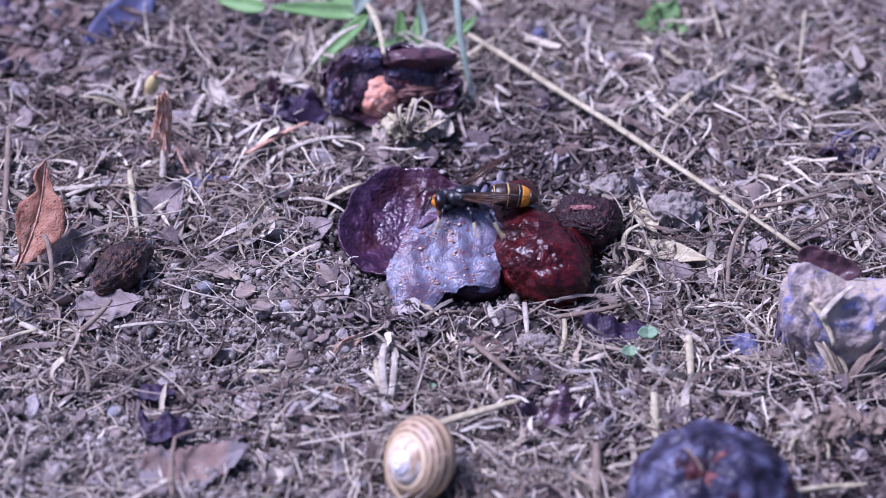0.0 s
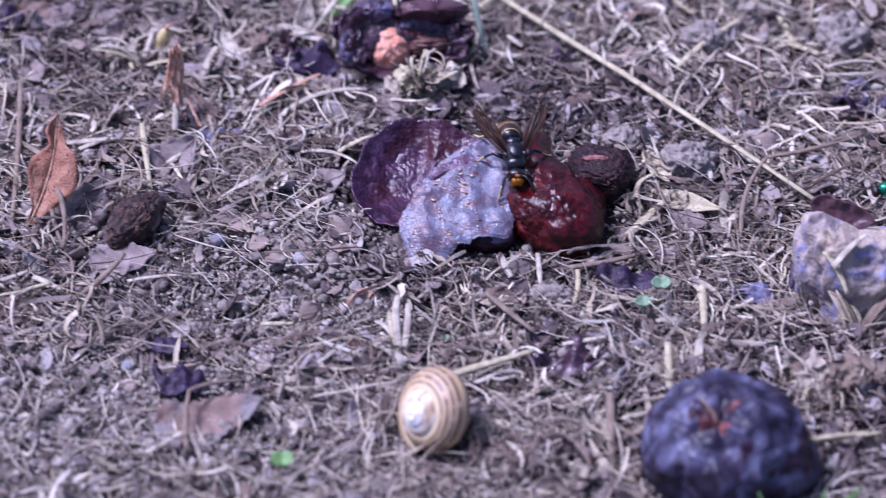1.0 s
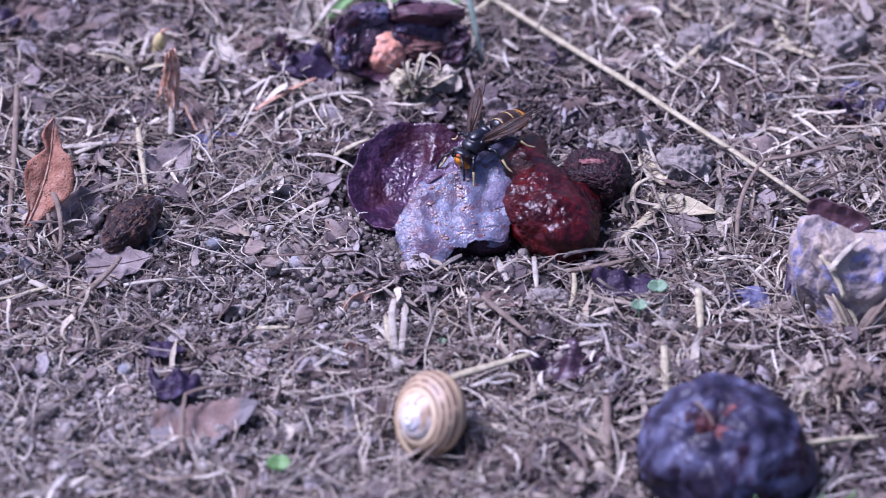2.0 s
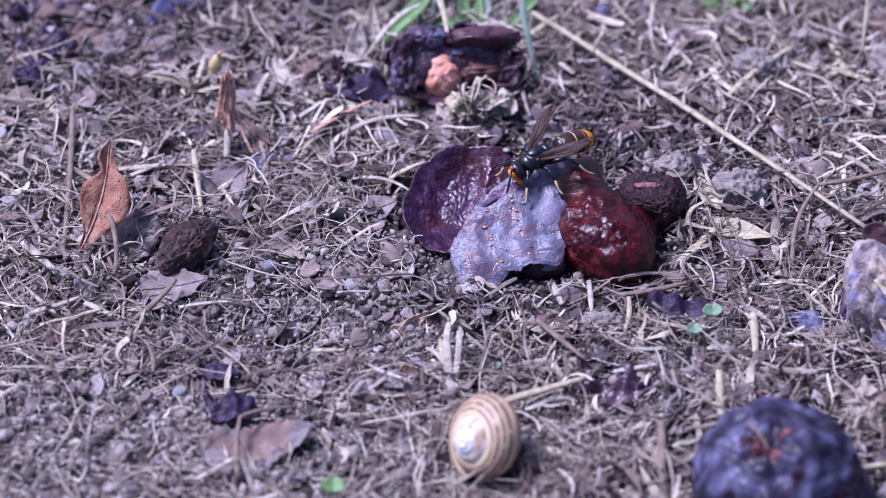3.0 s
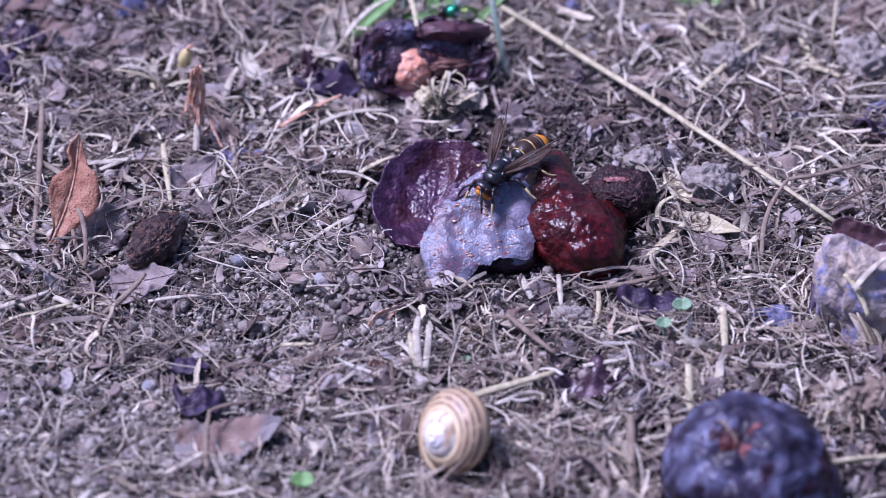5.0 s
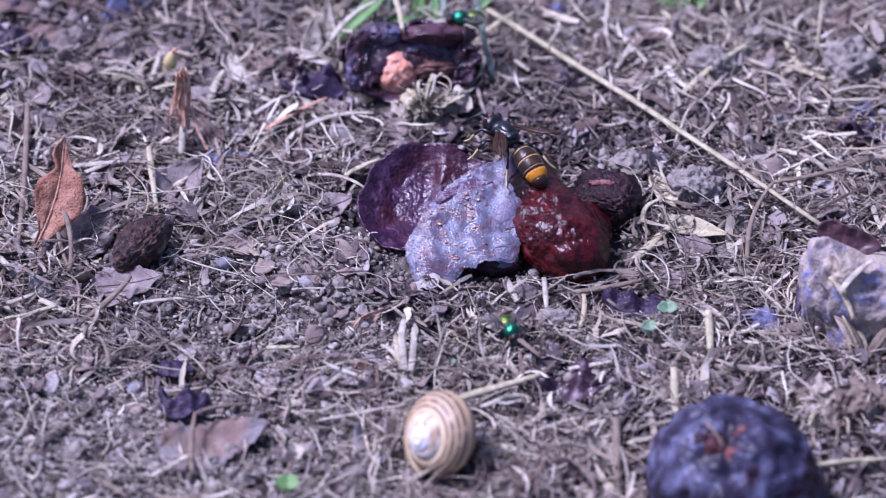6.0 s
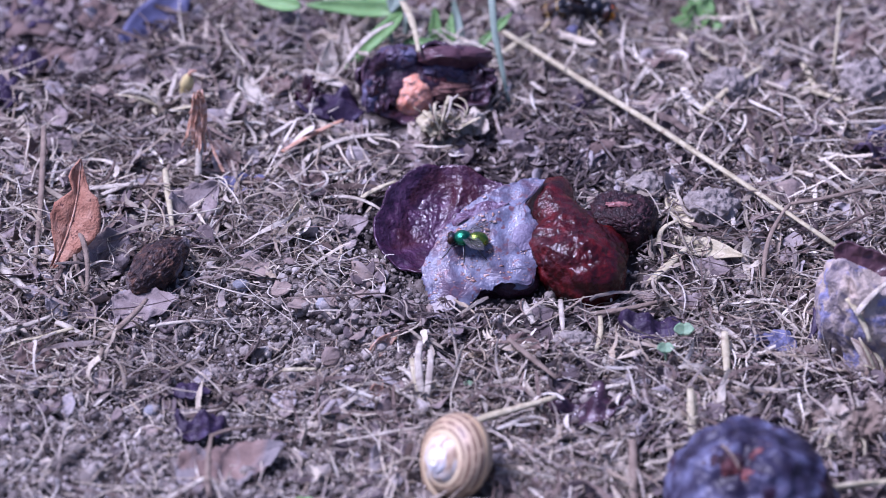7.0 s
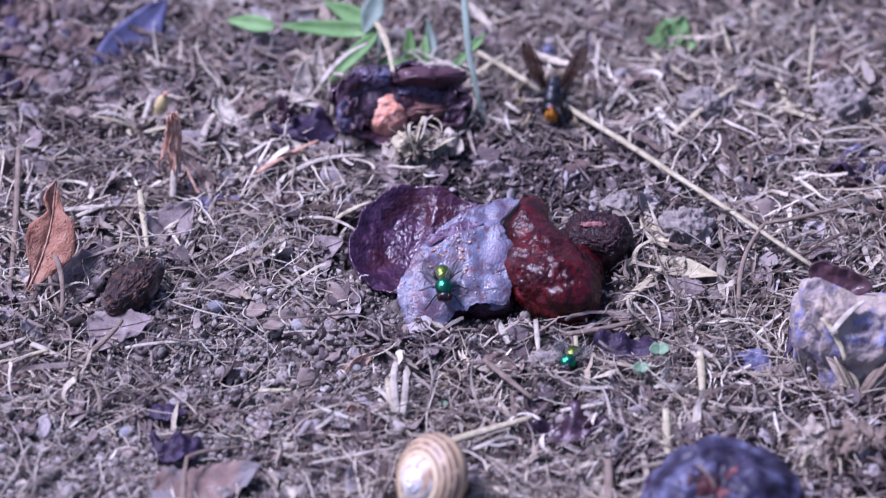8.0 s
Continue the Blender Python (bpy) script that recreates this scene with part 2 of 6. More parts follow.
HORNET_BLACK = surface("hornet_black", [(0.3, (0.004, 0.004, 0.006)), (0.8, (0.012, 0.011, 0.014))], 1, 0.3, 0.15, 0.25, spec=0.55)
HORNET_BROWN = surface("hornet_brown", [(0.3, (0.014, 0.007, 0.004)), (0.55, (0.035, 0.015, 0.007)), (0.8, (0.1, 0.04, 0.014))], 3.0, 0.32, 0.15, 0.2, spec=0.45)
HORNET_ORANGE = surface("hornet_orange", [(0.3, (0.5, 0.18, 0.012)), (0.8, (0.75, 0.31, 0.02))], 1.5, 0.5, 0.2, 0.15)
HORNET_BAND = surface("hornet_band", [(0.3, (0.5, 0.33, 0.1)), (0.8, (0.68, 0.5, 0.2))], 1, 0.5, 0.2, 0.15)
HORNET_LEG = surface("hornet_yellow_leg", [(0.3, (0.42, 0.33, 0.14)), (0.8, (0.62, 0.52, 0.27))], 1, 0.5, 0.2, 0.15)
HORNET_RED = surface("hornet_rust", [(0.3, (0.35, 0.08, 0.02)), (0.8, (0.55, 0.16, 0.05))], 1, 0.5, 0.2, 0.15)
EYE_DARK = surface("insect_eye", [(0.3, (0.02, 0.009, 0.007)), (0.8, (0.05, 0.02, 0.015))], 1, 0.2, 0.1, 0.1)
FLY_GREEN = surface("fly_green", [(0.3, (0.008, 0.09, 0.07)), (0.7, (0.05, 0.3, 0.13))], 1.6, 0.2, 0.2, 0.2, metal=0.9)
FLY_GOLD = surface("fly_gold", [(0.3, (0.02, 0.13, 0.03)), (0.7, (0.3, 0.34, 0.04))], 1.6, 0.2, 0.2, 0.2, metal=0.9)


def membrane(name, colour, clear):
    mat = bpy.data.materials.new(name)
    mat.use_nodes = True
    nt = mat.node_tree
    bsdf = nt.nodes["Principled BSDF"]
    place = nt.nodes.new("ShaderNodeTexCoord")
    n = node(nt, "ShaderNodeTexNoise", Scale=700.0, Detail=3.0)
    link(nt, place.outputs["Object"], n.inputs["Vector"])
    link(nt, ramp(nt, n.outputs[0], [(0.3, tuple(0.6 * c for c in colour)), (0.7, colour)]), bsdf.inputs["Base Color"])
    bsdf.inputs["Roughness"].default_value = 0.5
    bsdf.inputs["Specular IOR Level"].default_value = 0.15
    glass = nt.nodes.new("ShaderNodeBsdfTransparent")
    both = nt.nodes.new("ShaderNodeMixShader")
    both.inputs[0].default_value = clear
    link(nt, bsdf.outputs[0], both.inputs[1])
    link(nt, glass.outputs[0], both.inputs[2])
    link(nt, both.outputs[0], nt.nodes["Material Output"].inputs[0])
    return mat


HORNET_WING = membrane("smoky_wing", (0.055, 0.024, 0.015), 0.36)
FLY_WING = membrane("fly_wing", (0.16, 0.15, 0.15), 0.78)


def banded_shell():
    """Cream snail shell with brown spiral bands; u runs round the whorl's section, v along the spiral."""
    mat = bpy.data.materials.new("banded_shell")
    mat.use_nodes = True
    nt = mat.node_tree
    bsdf = nt.nodes["Principled BSDF"]
    uv = nt.nodes.new("ShaderNodeUVMap")
    split = nt.nodes.new("ShaderNodeSeparateXYZ")
    link(nt, uv.outputs[0], split.inputs[0])
    cream, tan, brown = (0.6, 0.48, 0.29), (0.52, 0.32, 0.13), (0.2, 0.12, 0.07)
    stops = [(0.0, tan)]
    for low, high in ((0.02, 0.05), (0.075, 0.095), (0.12, 0.145), (0.17, 0.18), (0.925, 0.96)):
        stops += [(low - 0.012, cream), (low, brown), (high, brown), (high + 0.012, cream)]
    bands = ramp(nt, split.outputs[0], stops[:17] + [(0.26, cream), (0.4, tan), (0.85, tan)] + stops[17:] + [(1.0, tan)])
    place = nt.nodes.new("ShaderNodeTexCoord")
    n = node(nt, "ShaderNodeTexNoise", Scale=500.0, Detail=4.0)
    link(nt, place.outputs["Object"], n.inputs["Vector"])
    blotch = node(nt, "ShaderNodeTexNoise", Scale=260.0, Detail=3.0, Distortion=0.6)
    link(nt, place.outputs["Object"], blotch.inputs["Vector"])
    worn = ramp(nt, blotch.outputs[0], [(0.4, (0.3, 0.2, 0.12)), (0.47, (0.5, 0.4, 0.28)), (0.52, (0.62, 0.58, 0.52))])
    young = mixed(nt, "MIX", level(nt, split.outputs[1], 0.6, 0.42), (0.6, 0.57, 0.52), (0.66, 0.64, 0.61))
    old = mixed(nt, "MIX", level(nt, split.outputs[1], 0.76, 0.72), bands, mixed(nt, "MIX", level(nt, split.outputs[1], 0.6, 0.5), worn, young))
    colour = mixed(nt, "MIX", level(nt, n.outputs[0], 0.5, 0.72), old, (0.5, 0.36, 0.22))
    link(nt, colour, bsdf.inputs["Base Color"])
    bsdf.inputs["Roughness"].default_value = 0.5
    w = node(nt, "ShaderNodeTexWave", Scale=90.0, Distortion=1.5)
    w.bands_direction = "Y"
    link(nt, uv.outputs[0], w.inputs["Vector"])
    b = node(nt, "ShaderNodeBump", Strength=0.06, Distance=0.0004)
    link(nt, w.outputs[0], b.inputs["Height"])
    link(nt, b.outputs[0], bsdf.inputs["Normal"])
    return mat


SHELL = banded_shell()


# ---- shapes: each gives vertices (mm) and faces ----
def fbm(p, octaves=3):
    return noise.fractal(Vector(p), 1.0, 2.0, octaves)


def round_table(pairs, a):
    """Radius at the angle a (degrees) through (angle, radius) pairs, joined smoothly."""
    pairs = sorted(pairs)
    xs = [p[0] - 360 for p in pairs] + [p[0] for p in pairs] + [p[0] + 360 for p in pairs]
    ys = [p[1] for p in pairs] * 3
    return float(np.interp(a % 360, xs, ys))


def tube(path, radii, flat=1.0, n=6, twist=0.0, up=(0, 0, 1)):
    """A closed limb along path; radii across it; flat: thickness over width."""
    path = [Vector(p) for p in path]
    V, F = [], []
    for i, p in enumerate(path):
        t = (path[min(i + 1, len(path) - 1)] - path[max(i - 1, 0)]).normalized()
        u = Vector(up)
        if abs(t.dot(u)) > 0.95:
            u = Vector((0, 1, 0))
        side = t.cross(u).normalized()
        top = side.cross(t)
        r = radii[i] if isinstance(radii, (list, tuple)) else radii
        for k in range(n):
            a = 2 * math.pi * k / n + twist * i / len(path)
            V.append(p + side * (r * math.cos(a)) + top * (r * flat * math.sin(a)))
    m = len(path)
    for i in range(m - 1):
        for k in range(n):
            F.append((i * n + k, i * n + (k + 1) % n, (i + 1) * n + (k + 1) % n, (i + 1) * n + k))
    F.append(tuple(range(n))[::-1])
    F.append(tuple((m - 1) * n + k for k in range(n)))
    return V, F


def arc(a, b, bow=0.0, lift=0.0, n=9):
    """Points from a to b that bow sideways and lift by so many mm in the middle."""
    a, b = Vector(a), Vector(b)
    along = b - a
    side = Vector((-along.y, along.x, 0)).normalized()
    return [a + along * s + side * (bow * 4 * s * (1 - s)) + Vector((0, 0, lift * 4 * s * (1 - s))) for s in [i / (n - 1) for i in range(n)]]


def blob(radii, detail=4, amp=0.08, freq=0.15, seed=0, fine=0.0, fine_freq=0.6, bend=None):
    """A lumpy ball; amp and fine are parts of the radius, freq per mm."""
    bm = bmesh.new()
    bmesh.ops.create_icosphere(bm, subdivisions=detail, radius=1.0)
    V = []
    for v in bm.verts:
        d = v.co.normalized()
        p = Vector((d.x * radii[0], d.y * radii[1], d.z * radii[2]))
        k = 1 + amp * fbm(p * freq + Vector((seed * 7.3, seed, 0)))
        if fine:
            k += fine * fbm(p * fine_freq + Vector((seed, 3.1, 9)), 2)
        p = p * k
        V.append(bend(d, p) if bend else p)
    F = [tuple(v.index for v in f.verts) for f in bm.faces]
    bm.free()
    return V, F


def merged(centre, balls, detail=5, relief=None):
    """Balls (x, y, z, radius) grown into one smooth lump round centre; relief(p, outward) moves each point of its skin."""
    bm = bmesh.new()
    bmesh.ops.create_icosphere(bm, subdivisions=detail, radius=1.0)
    D = np.array([v.co[:] for v in bm.verts])
    F = [tuple(v.index for v in f.verts) for f in bm.faces]
    bm.free()
    D /= np.linalg.norm(D, axis=1)[:, None]
    balls, C = np.array(balls, float), np.array(centre, float)
    low, high = np.zeros(len(D)), np.full(len(D), 60.0)
    for _ in range(22):
        mid = 0.5 * (low + high)
        P = C + D * mid[:, None]
        far = np.linalg.norm(P[:, None] - balls[None, :, :3], axis=2) / balls[None, :, 3]
        inside = np.exp(3.0 * (1 - far)).sum(1) > 1
        low, high = np.where(inside, mid, low), np.where(inside, high, mid)
    V = []
    for d, r in zip(D, low):
        p, out = Vector(C + d * r), Vector(d)
        V.append(p + out * relief(p) if relief else p)
    return V, F


def cells(p, mm):
    """Knobbly relief, 0 in the joints to about 1 on the knobs of about mm."""
    near = noise.voronoi(Vector(p) / mm)[0]
    return min(1.0, near[1] - near[0])


def disc_sheet(make, rings=14, spokes=48, thick=0.5):
    """A closed thin sheet from make(r, degrees) -> point, r from 0 to 1."""
    top = [Vector(make(0.0, 0.0))]
    for i in range(1, rings + 1):
        for k in range(spokes):
            top.append(Vector(make(i / rings, 360.0 * k / spokes)))
    F = [(0, 1 + k, 1 + (k + 1) % spokes) for k in range(spokes)]
    for i in range(rings - 1):
        a, b = 1 + i * spokes, 1 + (i + 1) * spokes
        F += [(a + k, b + k, b + (k + 1) % spokes, a + (k + 1) % spokes) for k in range(spokes)]
    return solid_sheet(top, F, [1 + (rings - 1) * spokes + k for k in range(spokes)], thick)


def solid_sheet(top, F, rim, thick):
    normals = [Vector() for _ in top]
    for f in F:
        nrm = (top[f[1]] - top[f[0]]).cross(top[f[2]] - top[f[0]])
        for i in f:
            normals[i] += nrm
    n = len(top)
    V = top + [p - nn.normalized() * thick for p, nn in zip(top, normals)]
    G = F + [tuple(i + n for i in reversed(f)) for f in F]
    for k in range(len(rim)):
        a, b = rim[k], rim[(k + 1) % len(rim)]
        G.append((b, a, a + n, b + n))
    return V, G


def leaf(length, width, fold=0.15, curl=0.0, ruffle=0.4, teeth=0.0, thick=0.25, nu=18, nv=8, seed=0, blunt=0.8):
    """A leaf from the origin along x: folded on its midrib, curled along its length, ruffled at the edge."""
    top, F = [], []
    for i in range(nu + 1):
        s = i / nu
        half = 0.5 * width * (math.sin(math.pi * min(1, s ** blunt)) ** 0.8 + 0.03)
        half *= 1 + teeth * ((i % 2) - 0.5)
        a = curl * (s - 0.3)
        x = length * s if abs(curl) < 1e-3 else length * math.sin(a) / curl
        z = 0 if abs(curl) < 1e-3 else length * (1 - math.cos(a)) / curl
        for j in range(nv + 1):
            w = 2 * j / nv - 1
            z2 = z + fold * half * abs(w) + ruffle * w * w * fbm((s * 4 + seed * 3.7, w * 1.5, seed), 2)
            top.append(Vector((x, half * w + 0.3 * ruffle * fbm((s * 5, seed + w, 2), 2), z2)))
    for i in range(nu):
        for j in range(nv):
            a = i * (nv + 1) + j
            F.append((a, a + nv + 1, a + nv + 2, a + 1))
    row = nv + 1
    rim = [j for j in range(nv)] + [i * row + nv for i in range(nu)] + [nu * row + j for j in range(nv, 0, -1)] + [i * row for i in range(nu, 0, -1)]
    return solid_sheet(top, F, rim[::-1], thick)


def moved(geo, m):
    return [m @ Vector(v) for v in geo[0]], geo[1]


def joined(*geos):
    V, F = [], []
    for v, f in geos:
        k = len(V)
        V += [Vector(p) for p in v]
        F += [tuple(i + k for i in g) for g in f]
    return V, F


def facing(a, b, normal=(0, 0, 1)):
    """The pose (mm) at a whose x runs to b and whose z leans to normal."""
    a, b = Vector(a), Vector(b)
    x = (b - a).normalized()
    y = Vector(normal).cross(x).normalized()
    z = x.cross(y)
    return Matrix.Translation(a) @ Matrix((x, y, z)).transposed().to_4x4()


def mesh(name, geo, mat, smooth=True):
    me = bpy.data.meshes.new(name)
    me.from_pydata([tuple(c * MM for c in v) for v in geo[0]], [], geo[1])
    me.materials.append(mat)
    if smooth:
        me.polygons.foreach_set("use_smooth", [True] * len(me.polygons))
    me.update()
    return me


def part(name, geo, mat, parent, label="", at=None, under=None):
    ob = new(name, mesh(name, geo, mat))
    if under:  # a sheet's other side and torn rim
        ob.data.materials.append(under)
        n = len(geo[0]) // 2
        ob.data.polygons.foreach_set("material_index", [int(max(f) >= n) for f in geo[1]])
    ob.parent = parent
    if at is not None:
        ob.matrix_basis = mm_pose(at)
    return tagged(ob, label)


def mm_pose(m):
    m = m.copy()
    m.translation = m.translation * MM
    return m


def thing(name, label, category, at=None, geo=None, mat=None, group=""):
    """A top-level thing: an Empty at its base, or one plain mesh."""
    ob = new(name, mesh(name, geo, mat) if geo else None)
    if at is not None:
        ob.matrix_basis = mm_pose(at)
    return tagged(ob, label, category, group)


# ---- the ground ----
def lie(x, y):
    """Height of the bare soil at x, y (mm)."""
    h = 2.2 * fbm((x * 0.018, y * 0.018, 1.7), 2) + 0.9 * fbm((x * 0.075, y * 0.075, 5.1), 3)
    return h - 0.6


def soil_share(x, y):
    """How bare the soil is: 1 where crumbs show, 0 under litter."""
    a = math.exp(-(((x + 38) / 40) ** 2 + ((y + 32) / 24) ** 2))
    b = math.exp(-(((x + 80) / 62) ** 2 + ((y + 84) / 30) ** 2))
    return min(1.0, 1.65 * max(a, b) + 0.15 * fbm((x * 0.05, y * 0.05, 8), 2))


def axis(fine, reach):
    near = list(np.arange(-reach, reach + 0.01, fine))
    far, step = [], fine
    at = reach
    while at < 400000:
        step *= 1.35
        at += step
        far.append(at)
    return [-f for f in reversed(far)] + near + far


def ground():
    xs, ys = axis(0.62, 128), axis(0.62, 128)
    V, F = [], []
    for y in ys:
        for x in xs:
            near = max(abs(x), abs(y)) < 400
            z = lie(x, y)
            if near:
                z += 0.5 * fbm((x * 0.3, y * 0.3, 2.2), 3)
            if max(abs(x), abs(y)) < 150:
                for mm, high in ((5.2, 1.6), (2.6, 1.3), (1.4, 0.7)):
                    z += high * (0.5 - noise.voronoi(Vector((x / mm, y / mm, mm)))[0][0])
            V.append((x, y, z))
    n = len(xs)
    for j in range(len(ys) - 1):
        for i in range(n - 1):
            a = j * n + i
            F.append((a, a + 1, a + n + 1, a + n))
    ob = new("ground", mesh("ground", (V, F), SOIL))
    return tagged(ob, "bare dry brown soil with fine crumbs", "ground", kind="structure")


ground()

# ---- litter: far more pieces than one could count ----
rng = np.random.default_rng(4)
# x, y, radius of what lies on the ground and keeps litter off its middle
KEEP = [(4, 4, 22), (34, -10, 16), (44, 5, 9), (-5, 60, 18), (71, -101, 21), (107, -35, 18), (3, -90, 10), (-90, 3, 5), (-71, -13, 9), (-9, 5, 16), (12, -14, 14), (-4, -16, 10), (50, -34, 6), (34, -63, 7), (-57, -71, 5), (-60, -56, 4), (80, -38, 4), (-27.5, 54, 6), (-64, 20, 5), (-72, -20, 6), (-43, -79, 8), (0.5, 44, 5), (66, 12, 5), (107, 62, 5), (72, 62, 5), (32, -38, 4), (50, 21, 4)]


def clear(x, y, slack=0.0):
    return all((x - a) ** 2 + (y - b) ** 2 > (r + slack) ** 2 for a, b, r in KEEP)


def damp(x, y):
    """How much of the litter is dark: rotted beside the burst plum, coloured for shade in the far left and front right
    corners.
    """
    return 1.8 * math.exp(-(((x - 27) / 40) ** 2 + ((y - 31) / 21) ** 2)) + 1.5 * math.exp(-(((x + 104) / 38) ** 2 + ((y - 88) / 34) ** 2)) + 0.8 * math.exp(-(((x - 92) / 24) ** 2 + ((y + 62) / 15) ** 2)) + 0.55 * math.exp(-(((x - 8) / 28) ** 2 + ((y + 31) / 8) ** 2)) + 1.3 * math.exp(-(((x - 103) / 18) ** 2 + ((y + 96) / 22) ** 2)) + 0.6 * math.exp(-(((x - 40) / 18) ** 2 + ((y + 60) / 12) ** 2))


def rot_and_shade_places(count):
    out = []
    while len(out) < count:
        x, y = rng.uniform(-130, 125), rng.uniform(-125, 120)
        if rng.random() < damp(x, y) and clear(x, y, -1):
            out.append((x, y))
    return out


def scatter(count, bare, core=0.8):
    """Places for litter: most in the middle 25 cm, fewer further out; bare: share that bare soil keeps."""
    out = []
    while len(out) < count:
        if rng.random() < core:
            x, y = rng.uniform(-140, 140), rng.uniform(-130, 135)
        else:
            x, y = rng.normal(0, 230), rng.normal(0, 230)
        s = soil_share(x, y)
        if rng.random() < damp(x, y) * 0.72:
            continue
        if rng.random() < 1 - (1 - bare) * s and clear(x, y):
            out.append((x, y))
    return out


def strands(name, label, places, length, width, flat, turn, rise, stack, mat, steps=7, lean=0.12, taper=0.3):
    """Many strands of dry grass in one mesh: length, width: (least, most) mm; turn: how far they curl (rad); stack: how high they lie (mm)."""
    count = len(places)
    V = np.zeros((count, steps, 4, 3))
    for i, (x, y) in enumerate(places):
        L = rng.uniform(*length) * rng.uniform(0.5, 1)
        w = rng.uniform(*width)
        th, k = rng.uniform(0, 2 * math.pi), rng.normal(0, turn)
        k2 = rng.normal(0, turn * 0.6)
        for _ in range(8):
            dx, dy = 0.5 * L * math.cos(th), 0.5 * L * math.sin(th)
            if clear(x + dx, y + dy, -1) and clear(x - dx, y - dy, -1):
                break
            th, L = rng.uniform(0, 2 * math.pi), L * 0.9
        s = np.linspace(-0.5, 0.5, steps)
        head = th + k * s + k2 * (s * s * 4 - 0.5)
        step = L / (steps - 1)
        if rng.random() < 0.25:
            head = head + rng.normal(0, 0.6) * (np.arange(steps) > rng.integers(1, steps))
        head = head + rng.normal(0, 0.05, steps)
        px = np.cumsum(np.cos(head)) * step
        py = np.cumsum(np.sin(head)) * step
        px, py = px - px[steps // 2] + x, py - py[steps // 2] + y
        z0 = lie(x, y) + stack * rng.random() ** 1.6 + w * flat
        tilt = rng.normal(0, lean)
        bow = rng.normal(0, rise)
        pz = z0 + tilt * L * s + bow * L * (0.25 - s * s) + 0.3 + rng.normal(0, 0.07, steps)
        pz = np.maximum(pz, lie(x, y) - 0.4)
        wide = w * 0.5 * (1 - 0.4 * np.abs(2 * s) ** 4) * (1 - taper * rng.uniform(0.4, 1) * (s + 0.5)) * rng.uniform(0.8, 1.2, steps)
        roll = rng.uniform(-1.2, 1.2) + rng.normal(0, 1.4) * s
        nx, ny = -np.sin(head), np.cos(head)
        for c, (a, b) in enumerate(((1, 0), (0, 1), (-1, 0), (0, -1))):
            across = wide * (a * np.cos(roll) - b * flat * np.sin(roll))
            above = wide * (a * np.sin(roll) + b * flat * np.cos(roll))
            V[i, :, c, 0], V[i, :, c, 1], V[i, :, c, 2] = px + nx * across, py + ny * across, pz + above
    quads = []
    for j in range(steps - 1):
        for c in range(4):
            quads.append((j * 4 + c, j * 4 + (c + 1) % 4, (j + 1) * 4 + (c + 1) % 4, (j + 1) * 4 + c))
    quads.append((3, 2, 1, 0))
    e = (steps - 1) * 4
    quads.append((e, e + 1, e + 2, e + 3))
    Q = (np.array(quads)[None] + (np.arange(count) * steps * 4)[:, None, None]).reshape(-1, 4)
    me = bpy.data.meshes.new(name)
    me.from_pydata((V.reshape(-1, 3) * MM).tolist(), [], Q.tolist())
    me.materials.append(mat)
    return tagged(new(name, me), label, "dry grass", kind="stuff")


strands("straw_litter", "thick litter of short greyish dry grass", scatter(7200, 0.05), (8, 28), (0.3, 1.2), 0.25, 0.65, 0.1, 5.4, STRAW, steps=9, lean=0.24, taper=0.6)
strands("dry_blades", "broad torn blades of dry grass in the litter", scatter(1500, 0.04), (7, 24), (1.0, 2.8), 0.07, 0.8, 0.18, 5.2, STRAW, steps=10, lean=0.26, taper=0.85)
strands("curled_blades", "pale curled dry grass blades on the litter", scatter(1700, 0.03), (8, 24), (0.6, 2.0), 0.08, 1.1, 0.24, 5.5, BLEACHED, steps=11, lean=0.28, taper=0.95)
strands("grass_chaff", "fine broken chaff of dry grass on soil", scatter(18000, 0.32), (1.5, 7), (0.18, 0.75), 0.25, 0.5, 0.08, 4.0, STRAW, steps=4, lean=0.35)
# dark strands: rot near the plum, shade put in as colour in two corners
strands("rotting_straw", "dark grass litter, rotting by the burst plum, for shade in the corners", rot_and_shade_places(6400), (3, 16), (0.3, 1.3), 0.2, 0.8, 0.1, 3.5, ROT_AND_SHADE, lean=0.22)
strands("grass_roots", "thin curled pale grass roots and fibres", scatter(8500, 0.34), (8, 28), (0.16, 0.5), 0.6, 1.2, 0.16, 5.6, STRAW, steps=10, lean=0.2)


def crumbs(name, label, places, size, mat, category, detail=1):
    bm = bmesh.new()
    bmesh.ops.create_icosphere(bm, subdivisions=detail, radius=1.0)
    base = np.array([v.co[:] for v in bm.verts])
    faces = np.array([[v.index for v in f.verts] for f in bm.faces])
    bm.free()
    V = []
    for x, y in places:
        r = size[0] + (size[1] - size[0]) * rng.random() ** 3
        p = base * (1 + rng.normal(0, 0.26 if detail == 1 else 0.17, (len(base), 1))) * r * rng.uniform(0.7, 1.25, 3)
        V.append(p + (x, y, lie(x, y) + r * rng.uniform(-0.1, 0.6) + 0.4 + 2.6 * rng.random() * max(0.0, 1 - 2 * soil_share(x, y))))
    F = (faces[None] + (np.arange(len(places)) * len(base))[:, None, None]).reshape(-1, 3)
    me = bpy.data.meshes.new(name)
    me.from_pydata((np.concatenate(V) * MM).tolist(), [], F.tolist())
    me.materials.append(mat)
    me.polygons.foreach_set("use_smooth", [True] * len(me.polygons))
    return tagged(new(name, me), label, category, kind="stuff")


def bare_places(count):
    out = []
    while len(out) < count:
        x, y = rng.uniform(-150, 150), rng.uniform(-140, 140)
        if rng.random() < 0.4 + soil_share(x, y) and clear(x, y, -6):
            out.append((x, y))
    return out


